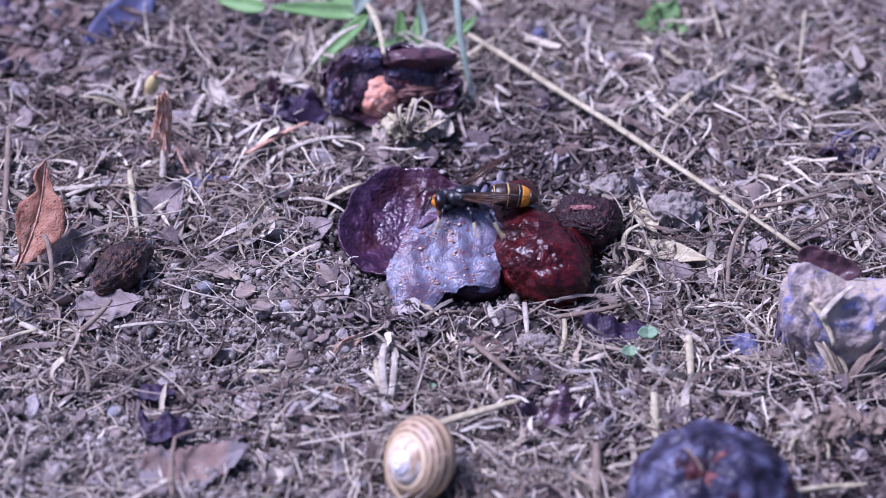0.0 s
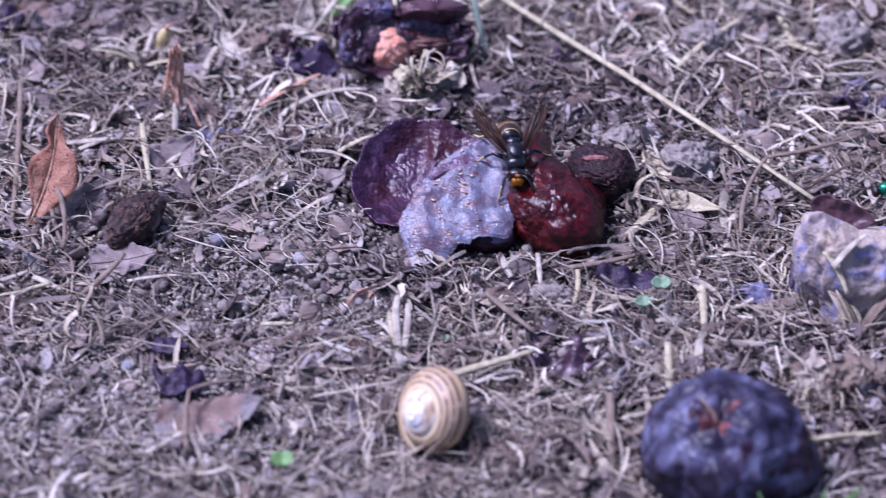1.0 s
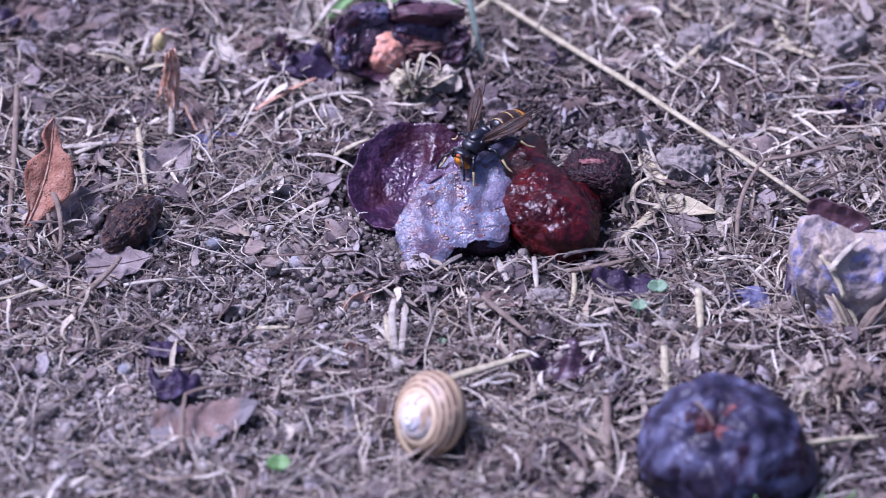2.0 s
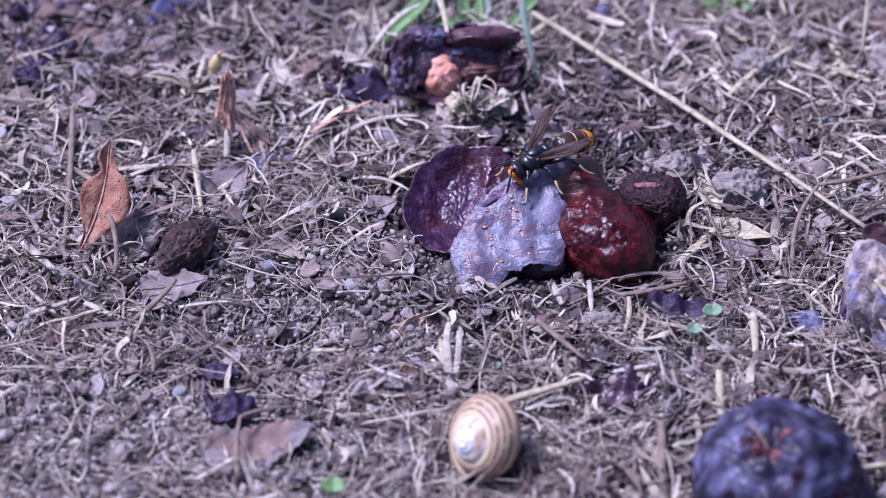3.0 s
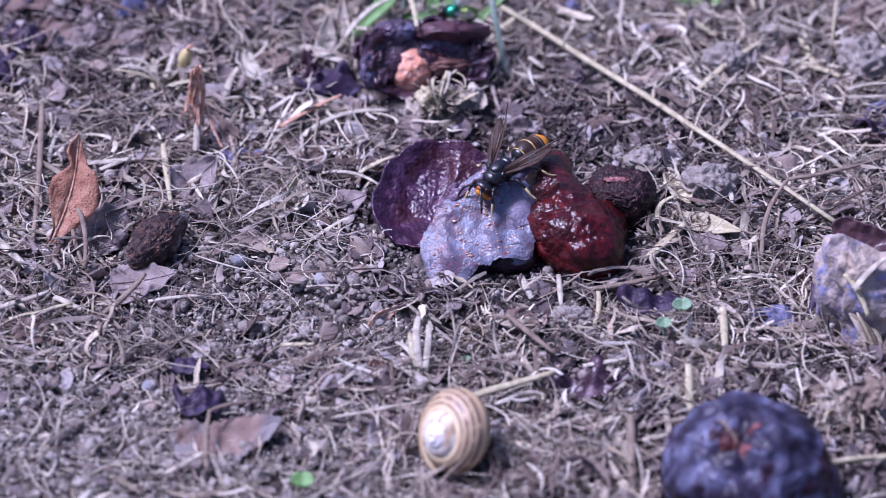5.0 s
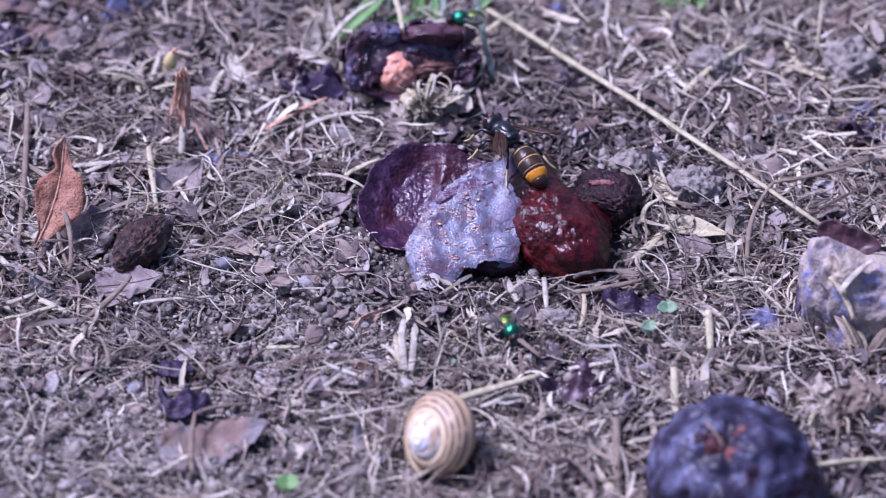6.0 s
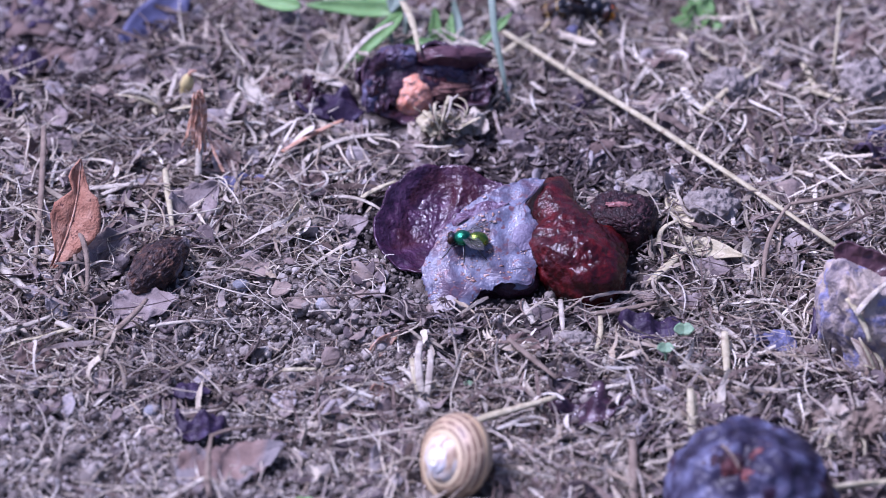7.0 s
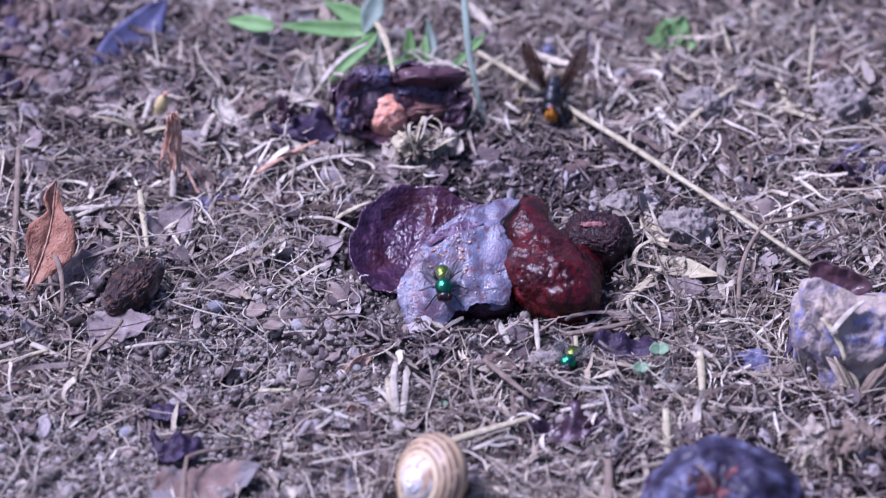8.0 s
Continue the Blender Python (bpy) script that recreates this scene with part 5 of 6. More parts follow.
stem("bent brown stalk with a pale top beside the dry leaf", (-89.3, -3.2, 10.0), (-86.2, -20.4, 2.3), 1.4, TWIG, 1.5, 1, 0.9)
stem("pale bent dead blade leaning behind the shrivelled plum", (-24.3, 64.5, 9.0), (-12.4, 75.1, 14.0), 1.6, PALE, 1, 1, 0.3)
stem("pale dead blade leaning on the shrivelled plum", (-10.5, 81.6, 16.0), (-6.1, 58.4, 17.0), 1.7, STEM, 0.6, 1, 0.3)
stem("pale dry blade across the dusty plum", (97.7, -46.7, 17.0), (105.8, -40.5, 22.0), 1.8, PALE, 0.4, 0.5, 0.3)
stem("tan dry blade stuck on the dusty plum", (95.6, -42.0, 18.0), (100.9, -51.1, 12.0), 1.6, STEM, 0.6, 0.5, 0.3)


def tuft(name, label, category, at, blades, group=""):
    """A tuft: blades as (mat, dx, dy, dz, width, bow) from one foot."""
    ob = thing(name, label, category, pose(*at))
    for mat, dx, dy, dz, w, bow in blades:
        pts = arc((0, 0, 0), (dx, dy, dz), bow, 0.15 * math.hypot(dx, dy), 10)
        part("blade", tube(pts, [w / 2 * (0.7 + 0.6 * math.sin(math.pi * (0.12 + 0.88 * i / 9))) + 0.05 for i in range(10)], 0.18, 8, 0.6), mat, ob)
    return ob


tuft("straw_tuft", "small tuft of broad bleached straw blades", "straw", (-4.3, -61, 0.4), [(PALE, -1, 16, 7, 1.5, 1), (PALE, -6.5, 10, 4, 1.4, -1), (STEM, -3, 12, 5, 1.5, 0.6), (PALE, -8, 4, 2.5, 1.5, 0.6), (PALE, 1.2, 14, 6, 1.3, -0.6), (STEM, 3, 6, 2, 1.1, 0.4), (PALE, -5, 7, 3, 1.2, 0.8), (STEM, 0.4, 10, 2, 1.0, 1)])
seedhead = [((STEM, PALE, TWIG)[k % 3], 9 * math.cos(k * 2.6) * rng.uniform(0.3, 1), 6 * math.sin(k * 2.6) * rng.uniform(0.3, 1) - 2, rng.uniform(3, 12), rng.uniform(0.5, 1.2), rng.normal(0, 2.0)) for k in range(9)]
crown = tuft("dead_grass_tuft", "dead tuft of tan grass leaves before the shrivelled plum", "dry grass", (0.5, 44, 0.3), seedhead)
for k, (dx, dy, dz, w) in enumerate(((-5, 3, 10, 5.0), (1, 4, 12, 5.0), (5, 1, 10, 4.2), (-8, -5, 3, 3.0), (-2, -2, 8, 4.6), (3, -1, 9, 5.5), (7, 3, 7, 4.0), (-4, 0, 11, 4.5), (6, -3, 5, 3.5))):
    part("dry_leaf_blade", moved(leaf(Vector((dx, dy, dz)).length, w, 0.5, 0.9 + 0.5 * math.sin(2.3 * k), 2.2, 0.05, 0.15, 18, 8, 30 + k, 0.8), facing((0, 0, 0.5), (dx, dy, dz), (0.2, -0.8, 0.5))), (TWIG, STEM, STEM, PALE, TWIG)[k % 5], crown)
def crumpled_leaves(parent, specs, mats, seed):
    """Crumpled dead leaves in a tuft, as (aside, up, half width, half height)."""
    for k, (dx, dz, wide, high) in enumerate(specs):
        def crumple(r, a, k=k + seed, dx=dx, dz=dz, wide=wide, high=high):
            ca, sa = math.cos(radians(a)), math.sin(radians(a))
            e = 1 + 0.5 * fbm((ca * 1.6, sa * 1.6, 50 + k), 3)
            x, y = wide * r * e * ca, high * r * e * sa
            return (dx + x, 2.0 * fbm((x * 0.35, y * 0.35, k), 3) - 0.15 * dz + 0.85 * y + 1, dz + 0.5 * y + 1.6 * fbm((x * 0.3, y * 0.3, 9 + k), 3))
        part("crumpled_leaf", disc_sheet(crumple, 14, 44, 0.2), mats[k % len(mats)], parent, "crumpled tan dead leaf")


crumpled_leaves(crown, ((-3.0, 5.5, 4.2, 3.2), (3.5, 6.5, 4.6, 3.0), (7.5, 5.0, 3.2, 3.4), (-5.5, 2.5, 3.0, 4.0), (1.5, 3.0, 4.2, 2.8), (2.0, 6.5, 3.0, 2.0)), (STEM, TAN_LEAF, PALE, TAN_LEAF, TWIG, TAN_LEAF), 0)
for k in range(10):
    a, b = (rng.normal(0, 1.6), 3 + rng.normal(0, 1), 10 + rng.normal(0, 1.2)), (rng.uniform(-9, 8), rng.uniform(-7, 0), rng.uniform(0.2, 5))
    w = rng.uniform(0.25, 0.55)
    part("bent_blade", tube(arc(a, b, rng.normal(0, 2.2), rng.uniform(0, 3.5), 12), [w * (1 - 0.6 * i / 11) for i in range(12)], 0.22, 8, 1.2), (STEM, PALE, STEM, TWIG)[k % 4], crown)
pale = [((TWIG, TAN_LEAF, STEM, TWIG, PALE)[k % 5], 17 * math.cos(k * 2.4) * rng.uniform(0.4, 1), 15 * math.sin(k * 2.4) * rng.uniform(0.4, 1), rng.uniform(1, 9), rng.uniform(0.3, 0.8), rng.normal(0, 4.5)) for k in range(22)]
loose = tuft("pale_tuft", "loose tuft of bleached curled grass blades", "dry grass", (97, -74, 0.8), pale)
crumpled_leaves(loose, ((-4, 4, 4.5, 6), (4, 6, 5, 4.5), (9, 3, 4, 5.5), (-8, 2.5, 3.5, 5), (2, 2, 6, 3.5), (12, 6, 3.5, 4)), (TAN_LEAF, TWIG, GREY_LEAF, TWIG), 20)
crust = [((TWIG, STEM, TWIG, TAN_LEAF)[k % 4], 13 * math.cos(k * 2.1) * rng.uniform(0.5, 1), 7 * math.sin(k * 2.1) * rng.uniform(0.3, 1) + 4, rng.uniform(1, 11), rng.uniform(0.5, 1.5), rng.normal(0, 2.0)) for k in range(22)]
tuft("straw_nest", "matted brown and tan fibres before the dusty plum", "dry grass", (104, -53, 0.6), crust)
wiry = [(PALE if k % 3 else STEM, 13 * math.cos(k * 1.9) * rng.uniform(0.5, 1), 9 * math.sin(k * 1.9) * rng.uniform(0.5, 1), rng.uniform(1, 7), rng.uniform(0.5, 1.0), rng.normal(0, 2.5)) for k in range(17)]
tuft("root_tuft", "wiry tuft of curled pale grass roots", "dry grass", (-70, 55, 1.2), wiry)


def dead_flower():
    ob = thing("dead_flower", "withered rust-brown flower on a pale stalk", "dead flower", pose(-60.5, 34, 0.5))
    part("stalk", tube(arc((0, -8, 0), (1, 2, 8), 0.5, 0.6), 0.9, 0.7, 8), PALE, ob, "pale dry stalk")
    part("stalk", tube(arc((7, -6, 0), (2, 3, 9), 0.8, 0.4), 0.45, 0.8, 7), ORANGE_LEAF, ob, "thin rust stalk")
    part("cup", tube([(0.6, 3.4, 17.4), (0.6, 3.0, 15.8), (0.3, 2.2, 13.0), (-0.1, 1.2, 9.6), (-0.4, 0.4, 7.2)], [1.0, 1.5, 1.9, 2.0, 1.3], 0.7, 12, 0, (0, -1, 0)), ORANGE_LEAF, ob, "withered rust-brown cup")
    for k in range(10):
        dx, dy, dz = rng.normal(-1.0, 1.6), rng.normal(-4, 1.0), rng.uniform(0.5, 7.5)
        part("petal", moved(leaf(math.hypot(math.hypot(dx, dy), dz - 15.5) + 1, rng.uniform(0.8, 1.9), 0.6, rng.normal(0.2, 0.3), 1.2, 0.2, 0.15, 12, 5, k), facing((0.5 + 0.5 * dx, 2.0, 15.5), (0.5 + dx, 2.5 + dy, dz), (0.3 * dx, -0.8, 0.5))), ORANGE_LEAF, ob, "shrivelled rust petal")


dead_flower()
bud = thing("yellow_bud", "yellow withered bud with a brown tip", "bud", pose(-64.5, 59, 0.6))
part("bud_body", moved(blob((1.7, 1.5, 3.6), 4, 0.12, 0.3, 3), pose(0, 0, 5.5, 0, 12, 0)), YELLOW_BUD, bud)
part("bud_tip", tube([(0.8, 0, 8.5), (1.2, 0.3, 9.6), (2.6, 0.2, 9.8)], [0.7, 0.5, 0.3], 1, 6), ORANGE_LEAF, bud, "brown bud tip")
part("bud_stalk", tube([(0, 0, -0.4), (-0.3, 0, 1.5), (-0.3, 0, 2.6)], [0.5, 0.6, 0.8], 1, 6), STEM, bud)


# ---- living green ----
def grass_plant():
    ob = thing("grass_plant", "young green grass with broad blades behind the plums", "grass")
    for k, (mat, foot, tip, w, curl) in enumerate((
            (GREEN, (-17.6, 89.1, 8), (-42.5, 88.9, 9.8), 4.4, 0.2), (GREEN, (-40, 88.7, 10), (-52.5, 93.8, 9), 4.2, -0.2), (GREEN, (-13.5, 91.5, 9), (-28, 99, 12), 5.0, 0.3),
            (DULL_GREEN, (-11, 93, 12), (-14.5, 85.5, 5.5), 5.4, 0.5), (GREEN, (-14.5, 78.6, 9.5), (-29, 64, 2.6), 3.8, -0.2), (GREEN, (-8, 78.6, 5), (0.5, 77.2, 7), 2.4, 0.2),
            (GREEN, (-1.6, 81.2, 3), (-2.4, 90, 13), 3.6, 0.3), (GREEN, (1.8, 81.2, 3), (2.2, 89, 11), 2.6, -0.2), (DULL_GREEN, (4, 84, 5), (2, 93, 12), 2.4, 0.2),
            (GREEN, (9.8, 79.5, 4), (14.6, 84.2, 6.6), 2.0, 0.3), (GREEN, (14.2, 83.8, 6.4), (19.2, 89.2, 9.2), 1.9, -0.2))):
        m = facing(foot, tip, (0, -0.6, 0.8))
        part("blade", moved(leaf((Vector(tip) - Vector(foot)).length, w, 0.35, curl, 0.35, 0, 0.3, 20, 6, 60 + k, 0.7), m), mat, ob)
    for a, b in (((-9, 84, -0.5), (-9, 86, 8)), ((-3, 82, -0.5), (-3, 84, 5)), ((7, 79, -0.5), (10.9, 80.4, 4)), ((-13, 80, -0.5), (-13.5, 79.5, 8))):
        part("stalk", tube(arc(a, b, 0.4, 0, 6), 0.7, 0.8, 7), DULL_GREEN, ob)


grass_plant()
lone = thing("grass_sprig", "single grey-green grass blade bending down", "grass", pose(17.0, 56, 0.3))
part("blade", tube([(0.2, 0, 0), (-1.2, 4, 4), (-2.6, 9, 9.5), (-4, 14, 14), (-4.6, 21, 18), (-5, 28, 21), (-6, 40, 26)], [0.15, 0.5, 0.75, 0.85, 0.9, 0.9, 0.8], 0.25, 8), DULL_GREEN, lone)


def rosette():
    ob = thing("green_herb", "small green herb with soft lobed leaves", "herb", pose(66, 92, 0.2))
    for k, (a, L, w, up) in enumerate(((185, 12, 5, 0.15), (215, 9, 5, 0.2), (330, 10, 4.5, 0.2), (90, 10, 6, 0.7), (60, 11, 6, 0.9), (120, 10, 6, 0.8), (270, 7, 6, 0.3), (10, 8, 5, 0.4), (150, 9, 6, 0.5), (300, 7, 5, 0.7))):
        m = facing((0, 0, 1), (L * math.cos(radians(a)), L * math.sin(radians(a)), 1 + L * up), (0, -0.5, 0.9))
        part("leaf", moved(leaf(L, w, 0.2, 0.4, 0.8, 0.3, 0.25, 14, 6, 80 + k), m), GREEN, ob)


rosette()


def sprout(at, size, mat, label, up=2.5):
    ob = thing("seedling", label, "seedling", pose(*at))
    part("stalk", tube([(0, 0, -0.5), (0.2, 0, up * 0.6), (0, 0, up)], 0.35, 1, 6), mat, ob)
    for s in (-1, 1):
        m = facing((0, 0, up), (s * size, -0.3 * size, up + 0.5), (0, -0.6, 0.8))
        part("seed_leaf", moved(leaf(size, size * 0.85, 0.1, 0.2, 0.1, 0, 0.3, 10, 6, 90 + s, 1.0), m), mat, ob)


sprout((52.8, -47, 0.5), 3.0, SEEDLING, "pale green seedling with two round leaves", 6.5)
sprout((57.5, -38, 0.5), 3.6, SEEDLING, "pale green seedling by a plum skin", 5)
sprout((-32, -101, 0.3), 4.2, GREEN, "young green seedling on soil", 4)
sprout((6, -54, 0.3), 1.5, SEEDLING, "tiny pale green sprout", 1.5)
front = thing("grass_clump", "young green grass blades before the fallen plum", "grass", pose(84, -126, 0))
for dx, dy, dz, w in ((-9, 8, 14, 2.2), (10, 8, 15, 2.4), (18, 6, 16, 3)):
    part("blade", moved(leaf(Vector((dx, dy, dz)).length, w, 0.3, 0.3, 0.2, 0, 0.3, 16, 5, dx), facing((0.3 * dx, 0, 0), (dx, dy, dz), (0, -0.8, 0.5))), GREEN, front)


# ---- insects ----
def limb(points, radii, n=6):
    return tube(points, radii, 1.0, n)


def hornet():
    """x ahead, z up, origin at the middle of the thorax."""
    ob = thing("hornet", "dark hornet with orange face, orange-banded abdomen and yellow legs", "hornet")
    part("thorax", joined(blob((3.7, 2.6, 2.5), 4, 0.04, 0.4, 1), moved(blob((1.7, 2.3, 1.7), 3, 0.03, 0.4, 2), pose(2.7, 0, 0.1)), moved(blob((1.0, 1.7, 0.9), 3), pose(-2.3, 0, 1.5)), moved(blob((2.0, 1.5, 0.7), 3), pose(0.3, 0, 2.1)), moved(blob((0.8, 0.6, 0.7), 3), pose(0.9, 2.1, 1.1)), moved(blob((0.8, 0.6, 0.7), 3), pose(0.9, -2.1, 1.1))), HORNET_BLACK, ob, "black velvety thorax")
    head = part("head", moved(blob((1.5, 2.5, 2.2), 4, 0.03, 0.4, 3), pose(0.4, 0, -0.6, 0, 25, 0)), HORNET_BLACK, ob, "black and orange head", pose(5.0, 0, 0.0))
    part("face", moved(blob((1.1, 1.6, 1.9), 4, 0.03, 0.4, 3), pose(1.45, 0, -1.2, 0, 28, 0)), HORNET_ORANGE, head, "orange face")
    part("brow", moved(blob((0.5, 0.8, 0.5), 3), pose(1.55, 0, 0.85)), HORNET_RED, head, "rust brow between the antennae")
    for s in (-1, 1):
        part("eye", moved(blob((0.95, 0.75, 1.75), 4), pose(0.85, s * 1.95, -0.4, 0, 14, 0)), EYE_DARK, head, "dark brown eye")
        part("jaw", moved(blob((0.6, 0.8, 1.1), 3), pose(1.2, s * 0.75, -3.2, 0, 30, 0)), HORNET_ORANGE, head, "orange jaw")
        part("antenna", limb([(1.4, s * 0.5, 0.9), (2.4, s * 1.6, 1.9), (3.6, s * 2.8, 1.4), (4.8, s * 3.5, 0.2), (5.8, s * 3.8, -1.2)], [0.26, 0.24, 0.28, 0.28, 0.2]), HORNET_BLACK, head, "black antenna")
    tail = part("waist", limb([(0, 0, 0), (-1.4, 0, -0.1), (-2.2, 0, 0.1)], [0.9, 0.5, 1.0], 10), HORNET_BLACK, ob, "narrow black waist", pose(-3.2, 0, -0.2))
    rings = [("segment", HORNET_BLACK, -1.8, -3.15, 1.0, 2.22, "black first segment"), ("band", HORNET_BAND, -3.15, -3.35, 2.24, 2.3, "thin yellow band"),
             ("segment", HORNET_BROWN, -3.35, -5.98, 2.3, 2.86, "dark brown segment"), ("band", HORNET_BAND, -5.98, -6.2, 2.88, 2.9, "thin yellow band"),
             ("segment", HORNET_BROWN, -6.2, -8.38, 2.88, 2.8, "dark brown segment"), ("band", HORNET_BAND, -8.38, -8.5, 2.8, 2.76, "thin yellow band"), ("segment", HORNET_BLACK, -8.5, -9.1, 2.76, 2.66, "blackish segment edge"),
             ("orange_segment", HORNET_ORANGE, -9.1, -10.9, 2.66, 2.0, "broad orange segment"), ("tip", HORNET_BROWN, -10.9, -13.0, 1.98, 0.25, "brown pointed tip")]
    for name, mat, a, b, ra, rb, label in rings:
        pts, rad = [], []
        for i in range(7):
            s = i / 6
            x = a + (b - a) * s
            pts.append((x, 0, -0.02 * (x + 2) ** 2 + 0.15))
            rad.append(ra + (rb - ra) * (math.sin(s * math.pi / 2) if rb > ra else 1 - math.cos(s * math.pi / 2)))
        part(name, tube(pts, rad, 0.9, 20), mat, tail, label)
    wings, limbs = [], []
    for s in (-1, 1):
        wing = part("wing", moved(leaf(17.6, 3.5, 0.12, 0.1, 0.5, 0, 0.06, 24, 8, 5, 1.9), pose(0, 0, 0)), HORNET_WING, ob, "smoky brown folded wing", wing_pose(s, 30, 12))
        part("vein", tube([(0, s * 0.1, 0.1), (6, s * 0.7, 0.2), (12, s * 1.3, 0.35), (16.4, s * 1.0, 0.5)], [0.3, 0.22, 0.18, 0.1], 1, 6), HORNET_BROWN, wing, "brown leading vein")
        for bow, end in ((0.1, 16), (-0.8, 13), (0.6, 15)):
            part("vein", tube([(1, s * 0.1 * bow, 0.1), (0.5 * end, s * bow, 0.2), (end, s * bow * 1.2, 0.35)], [0.16, 0.13, 0.06], 1, 5), HORNET_BROWN, wing)
        wings.append(wing)
        legs = ((2.4, 40, 7.0), (0.4, 95, 7.6), (-1.6, 140, 10.0))
        for x, a, reach in legs:
            ca, sa = math.cos(radians(a)), s * math.sin(radians(a))
            leg = part("leg", limb([(x, s * 1.2, -1.6), (x + 0.25 * reach * ca, s * 1.2 + 0.25 * reach * sa, -0.9), (x + 0.48 * reach * ca, s * 1.2 + 0.48 * reach * sa, -0.4)], [0.5, 0.55, 0.4], 8), HORNET_BLACK, ob, "black thigh")
            part("shin", limb([(x + 0.47 * reach * ca, s * 1.2 + 0.47 * reach * sa, -0.35), (x + 0.6 * reach * ca, s * 1.2 + 0.6 * reach * sa, -1.3), (x + 0.73 * reach * ca, s * 1.2 + 0.73 * reach * sa, -2.5)], [0.26, 0.34, 0.28], 8), HORNET_BLACK, leg, "blackish shin")
            part("foot", limb([(x + 0.72 * reach * ca, s * 1.2 + 0.72 * reach * sa, -2.4), (x + 0.86 * reach * ca, s * 1.2 + 0.86 * reach * sa, -4.2), (x + 0.98 * reach * ca, s * 1.2 + 0.98 * reach * sa, -4.9), (x + 1.05 * reach * ca, s * 1.2 + 1.05 * reach * sa, -5.0)], [0.29, 0.25, 0.22, 0.13], 8), HORNET_LEG, leg, "yellow foot")
            limbs.append((leg, Vector((x, s * 1.2, -1.6)), s))
    return ob, wings, limbs, head, tail


def wing_pose(side, spread, up):
    """A wing on its shoulder: spread degrees out from straight back, up degrees raised."""
    a = radians(180 - side * spread)
    way = Vector((math.cos(a) * math.cos(radians(up)), math.sin(a) * math.cos(radians(up)), math.sin(radians(up))))
    return facing((0.6, side * 1.9, 1.5), Vector((0.6, side * 1.9, 1.5)) + way, (0, side * 0.3, 1))


def bottle_fly(label):
    """x ahead, z up, origin under the thorax at its feet."""
    ob = thing("blow_fly", label, "fly", group="flies on the plums")
    ob.scale = (1.2, 1.2, 1.2)
    part("thorax", moved(blob((1.9, 1.8, 1.6), 4), pose(0.8, 0, 2.4)), FLY_GREEN, ob, "shiny green thorax")
    part("abdomen", moved(blob((2.2, 1.9, 1.6), 4), pose(-2.3, 0, 2.1, 0, -6, 0)), FLY_GOLD, ob, "golden-green abdomen")
    head = part("head", moved(blob((0.95, 1.5, 1.2), 4), pose(3.0, 0, 2.1)), HORNET_BLACK, ob, "dark head")
    wings = []
    for s in (-1, 1):
        part("eye", moved(blob((0.75, 0.7, 0.95), 3), pose(3.2, s * 0.85, 2.25)), EYE_DARK, head, "dark red eye")
        wings.append(part("wing", leaf(7.4, 2.9, 0.05, 0.1, 0.1, 0, 0.05, 14, 6, 3, 1.3), FLY_WING, ob, "clear grey wing", fly_wing(s, 40, 8)))
        for bow, end in ((0.9, 7.0), (0.2, 6.6), (-0.6, 5.4)):
            part("vein", tube([(0.2, 0, 0.06), (0.5 * end, s * bow, 0.1), (end, s * bow * 0.8, 0.15)], [0.1, 0.07, 0.04], 1, 5), HORNET_BLACK, wings[-1])
        for x, a, reach in ((1.6, 45, 4.4), (0.6, 95, 4.4), (-0.4, 140, 5.2)):
            ca, sa = math.cos(radians(a)), s * math.sin(radians(a))
            part("leg", limb([(x, s * 0.8, 1.5), (x + 0.45 * reach * ca, s * 0.8 + 0.45 * reach * sa, 1.9), (x + 0.8 * reach * ca, s * 0.8 + 0.8 * reach * sa, 0.5), (x + reach * ca, s * 0.8 + reach * sa, 0.1)], [0.2, 0.2, 0.14, 0.1]), HORNET_BLACK, ob)
    return ob, wings


def fly_wing(side, spread, up):
    a = radians(180 - side * spread)
    way = Vector((math.cos(a) * math.cos(radians(up)), math.sin(a) * math.cos(radians(up)), math.sin(radians(up))))
    return facing((0, side * 1.0, 3.3), Vector((0, side * 1.0, 3.3)) + way, (0, side * 0.2, 1))


hornet_body, hornet_wings, hornet_legs, hornet_head, hornet_tail = hornet()
hornet_body.scale = (1.08, 1.08, 1.08)
fly_on_flap, fly_on_flap_wings = bottle_fly("metallic green blow fly that lands on the burst plum")
fly_behind, fly_behind_wings = bottle_fly("metallic green blow fly on the shrivelled plum")
fly_roaming, fly_roaming_wings = bottle_fly("metallic green blow fly that roams between the plums")


# ---- what moves ----
def steps_of(rows):
    """Rows of seconds, x, y, z (mm), heading, nose-down and bank in degrees."""
    return [(r[0], mm_pose(Matrix.Translation(r[1:4]) @ pose(0, 0, 0, 0, 0, r[4]) @ pose(0, 0, 0, r[6] if len(r) > 6 else 0, r[5], 0))) for r in rows]


def flap_rows(make, spans):
    """Wings at rest, but beating within the spans; make(False, n) is the rest after n spans."""
    rows = [(0.0, make(False, 0))]
    for n, (a, b) in enumerate(spans):
        rows.append((a, make(False, n)))
        t, k = a + 1 / 30, 0
        while t < b - 0.01:
            rows.append((t, make(True, k)))
            t, k = t + 1 / 30, k + 1
        rows.append((b, make(False, n + 1)))
    if rows[-1][0] < 8.0:
        rows.append((8.0, make(False, len(spans))))
    return rows


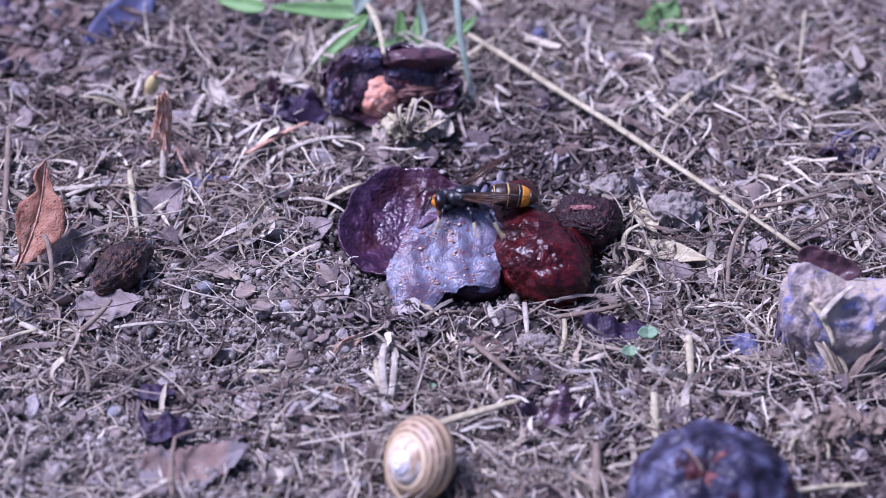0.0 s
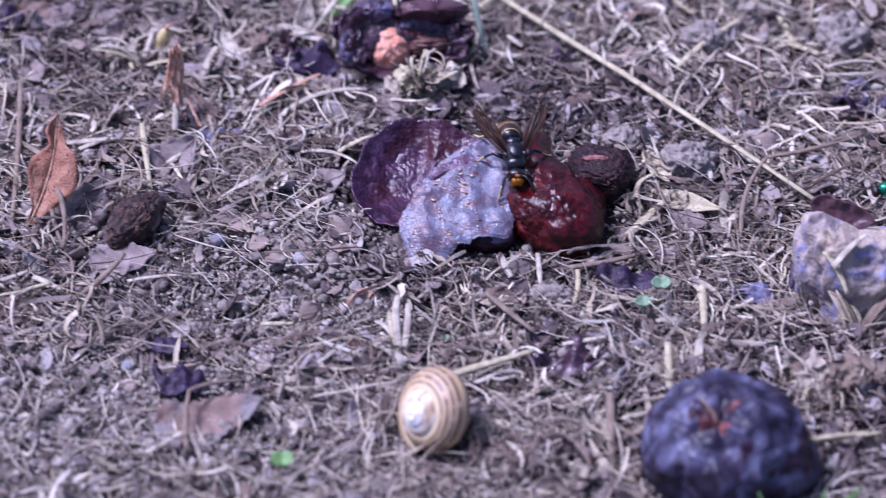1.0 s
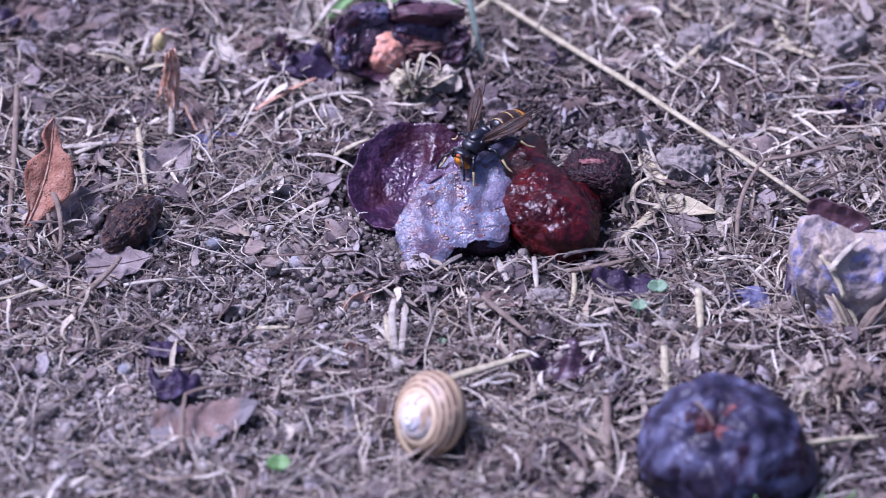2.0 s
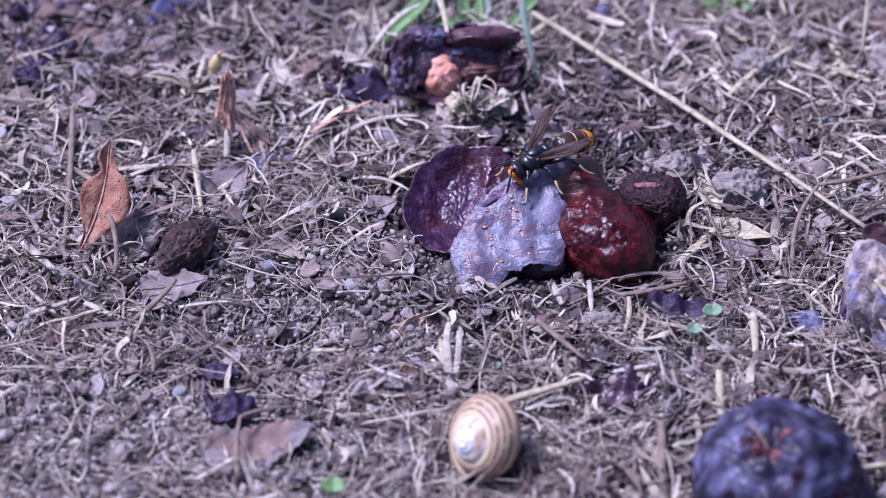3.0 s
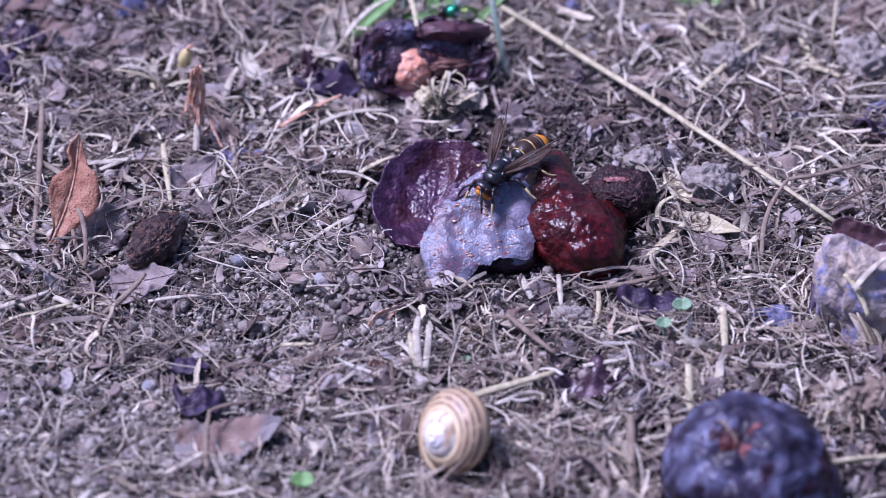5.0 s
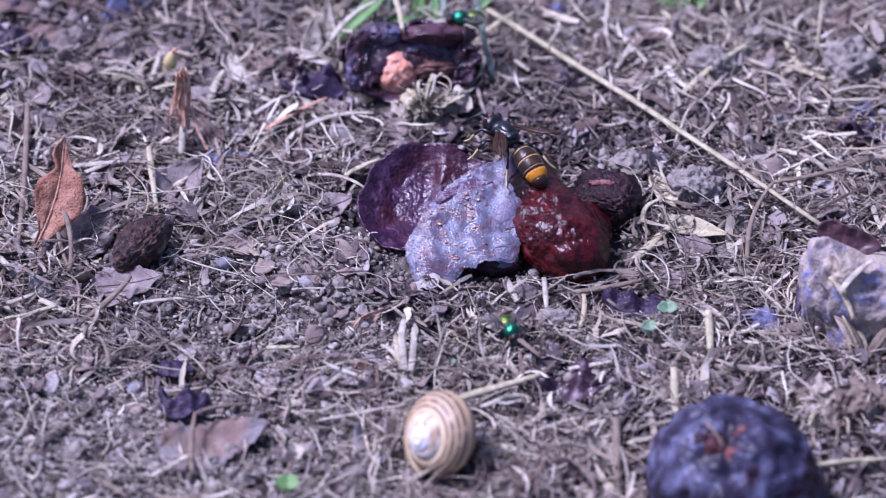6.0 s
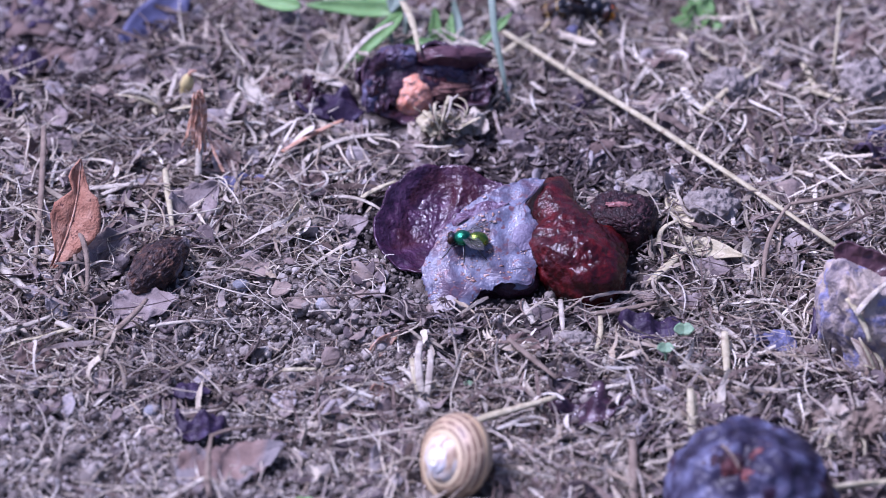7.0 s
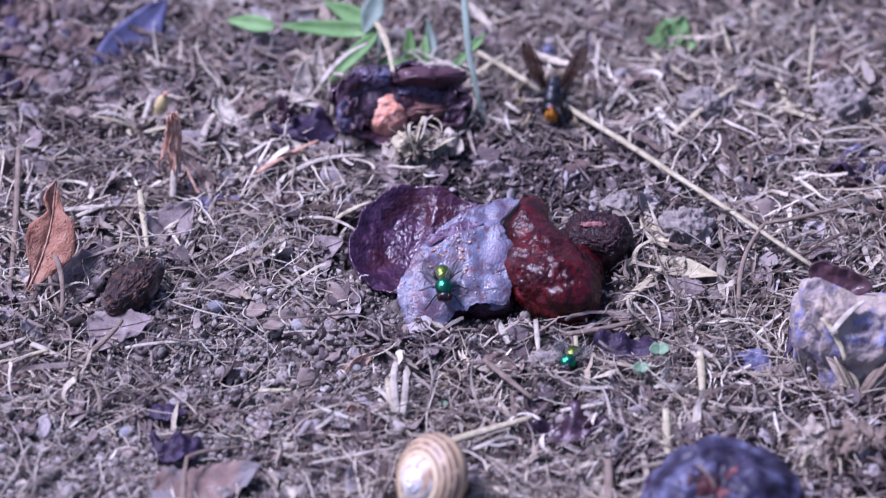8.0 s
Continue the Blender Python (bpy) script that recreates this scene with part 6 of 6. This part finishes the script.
def motions():
    walk(hornet_body, steps_of([
        (0.0, 14.0, -1.2, 17.8, 184, 3), (0.1, 13.4, -4.0, 17.8, 204, 5), (0.2, 13.6, -7, 17.8, 214, 7), (0.3, 13.3, -9.3, 17.3, 221, 11),
        (0.4, 14, -11.5, 16.8, 228, 15), (0.5, 14.8, -11.9, 16.8, 229, 15), (0.6, 16.3, -11, 17.3, 236, 15), (0.7, 19.9, -7.2, 17.8, 264, 17),
        (0.8, 23.2, -4.5, 17.8, 277, 19), (0.9, 22.6, -3.9, 17.8, 279, 18), (1.0, 22.8, -3.6, 17.8, 277, 17), (1.1, 22, -4.1, 17.8, 274, 17),
        (1.2, 20.7, -3.4, 17.8, 258, 15), (2.3, 14.8, 3.2, 20.2, 217, 6), (2.5, 15.9, 5, 20.2, 208, 5), (2.7, 15.7, 4.1, 20.2, 212, 6),
        (2.9, 15.9, 2.3, 20.2, 215, 7), (3.1, 15.8, 2.9, 20.2, 213, 6), (3.3, 14.8, 2.9, 20.2, 213, 6), (3.5, 14.3, 1.6, 20.2, 212, 6),
        (3.7, 13.7, 0.7, 20.2, 213, 7), (3.9, 13.9, 0.7, 20.2, 216, 8), (4.1, 14.5, -0.9, 20.2, 224, 10), (4.2, 14.2, -1.6, 19.7, 229, 11),
        (5.3, 14.2, -3.2, 18.5, 223, 9), (5.4, 13.4, -2.3, 19, 213, 7), (5.5, 13.9, -1.4, 19, 205, 5), (5.6, 13.1, 1.4, 19.5, 192, 3),
        (5.7, 13.8, 7, 20.2, 152, -3), (5.8, 15.1, 8.8, 20.2, 139, -3), (5.9, 18, 9.8, 20.2, 128, -3), (6.0, 19.5, 10.4, 20.2, 122, -5),
        (6.1, 19.7, 7.5, 21.2, 116, -9), (6.2, 10.3, 3.5, 38, 118, -25), (6.3, -11.4, 26, 62, 135, -10), (6.4, -10, 75, 80, 170, 0), (6.5, 15, 98, 50, 232, 0),
        (6.6, 28.5, 92, 14, 300, 0), (6.8, 33.2, 93, 7.5, 344, 0), (7.0, 36.5, 92.3, 7, 340, 0), (7.2, 37.2, 91.5, 7, 328, 0), (7.3, 38.4, 89.5, 7, 290, 0),
        (7.4, 37.9, 87.2, 7, 268, 0), (7.5, 37.9, 85.5, 7, 268, 0), (7.6, 36, 84.1, 7, 262, 0), (7.7, 34.8, 82.3, 7, 262, 0),
        (7.8, 33.2, 76.5, 7, 266, 2), (7.9, 34.3, 72.1, 7, 270, 3), (8.0, 34.2, 62.0, 8, 266, 4)]))
    for side, wing in zip((-1, 1), hornet_wings):
        walk(wing, flap_rows(lambda beat, k: mm_pose(wing_pose(side, 78, 40 if k % 2 else -15) if beat else wing_pose(side, 30 + 8 * k, 12 + 28 * k)), [(6.1, 6.7)]))
    steps = [0.1 * k for k in range(13)] + [2.3 + 0.2 * k for k in range(10)] + [5.3 + 0.1 * k for k in range(28)]
    for n, (leg, hip, side) in enumerate(hornet_legs):
        rows = []
        for k, t in enumerate(steps):
            pace = 3.0 if 2.2 < t < 5.3 else 15.0
            swing = side * pace * math.sin(2.4 * k + 2.1 * n)
            lift = side * 0.5 * pace * max(0.0, math.cos(2.4 * k + 2.1 * n))
            rows.append((t, mm_pose(Matrix.Translation(hip) @ pose(0, 0, 0, lift, 0, swing) @ Matrix.Translation(-hip))))
        walk(leg, rows)
    droop = [(0.0, 0), (0.5, -4), (0.6, -12), (0.7, -32), (1.2, -32), (2.3, -6), (4.2, -4), (5.3, -2), (5.6, 0), (6.0, -4), (6.1, 0), (6.6, -10), (6.8, -34), (8.0, -36)]
    walk(hornet_tail, [(t, mm_pose(pose(-3.2, 0, -0.2, 0, a, 0))) for t, a in droop])
    walk(hornet_head, [(t, mm_pose(pose(5.0, 0, 0, 0, 8 + 7 * math.sin(1.7 * k), 6 * math.sin(1.1 * k)))) for k, t in enumerate(steps)])
    walk(fly_on_flap, steps_of([
        (0.0, -190, 40, 1, 300, 0), (6.3, -190, 40, 1, 300, 0), (6.5, -100, 10, 30, 330, 0), (6.6, -50, -6, 14, 0, 0), (6.7, -42, 7, 16, 40, 0), (6.77, -4, -6, 14, 110, 0), (6.8, 5.6, -11.5, 9.6, 172, 0),
        (7.0, 5.8, -11.7, 9.6, 176, 0), (7.2, 6.2, -11.5, 9.7, 182, 0), (7.3, 5.8, -12.0, 9.5, 200, 0), (7.4, 5.0, -12.6, 9.2, 212, 0), (7.5, 5.4, -14.4, 8.7, 240, 8),
        (7.6, 6.0, -16.2, 8.3, 266, 18), (7.8, 6.1, -16.6, 8.2, 272, 18), (8.0, 6.0, -17.8, 7.8, 274, 20)]))
    walk(fly_behind, steps_of([
        (0.0, 90, 210, 1, 220, 0), (4.6, 90, 210, 1, 220, 0), (4.9, 30, 95, 40, 200, 0), (5.0, 4, 64, 14.6, 175, 0), (5.3, 3.6, 63.7, 14.6, 172, 0), (5.7, 4.5, 63.7, 14.6, 178, 0), (6.0, 9.5, 63.5, 14.2, 185, 0),
        (6.1, 11.5, 63.2, 13.8, 190, 0), (6.2, 18, 64, 22, 160, 0), (6.3, 45, 90, 60, 100, 0), (6.5, 110, 170, 50, 60, 0), (6.8, 140, 220, 1, 60, 0), (8.0, 140, 220, 1, 60, 0)]))
    walk(fly_roaming, steps_of([
        (0.0, 210, 0, 1, 190, 0), (0.7, 210, 0, 1, 190, 0), (0.8, 160, -12, 40, 190, 0), (0.9, 113, -25, 21, 190, 0), (1.2, 112, -25, 20.5, 186, 0), (1.9, 112, -25, 20.5, 186, 0), (2.1, 165, -10, 40, 200, 0), (2.3, 215, 0, 1, 200, 0), (5.6, 215, 0, 1, 200, 0), (5.7, 150, -20, 30, 205, 0), (5.85, 60, -45, 20, 210, 0), (5.95, 20.5, -46, 2.6, 260, 0), (6.0, 19.8, -46, 2.2, 290, 0),
        (6.1, 25, -6, 22, 230, 0), (6.2, -21, -6, 18, 190, 0), (6.3, 45, -5, 20, 260, 0), (6.5, 150, 10, 30, 330, 0), (6.7, 120, -40, 30, 250, 0), (6.8, 29, -15, 20, 190, 0), (6.88, 120, -60, 40, 190, 0),
        (7.2, 170, 30, 40, 200, 0), (7.3, 46, 6, 24, 200, 0), (7.4, -12, -40, 8, 245, 0), (7.5, 15, -165, 40, 270, 0), (7.59, 37, -42, 2.0, 265, 0), (7.7, 36.5, -41, 1.6, 265, 0), (8.0, 36, -40.6, 1.4, 250, 0)]))
    beats = ((fly_on_flap_wings, [(6.3, 6.8), (7.45, 7.57)]), (fly_behind_wings, [(4.6, 5.0), (6.1, 6.8)]), (fly_roaming_wings, [(0.7, 0.9), (1.9, 2.3), (5.6, 5.95), (6.0, 7.6)]))
    for wings, spans in beats:
        for side, wing in zip((-1, 1), wings):
            walk(wing, flap_rows(lambda beat, k: mm_pose(fly_wing(side, 75, 35 if k % 2 else -10) if beat else fly_wing(side, 36, 8)), spans))


motions()
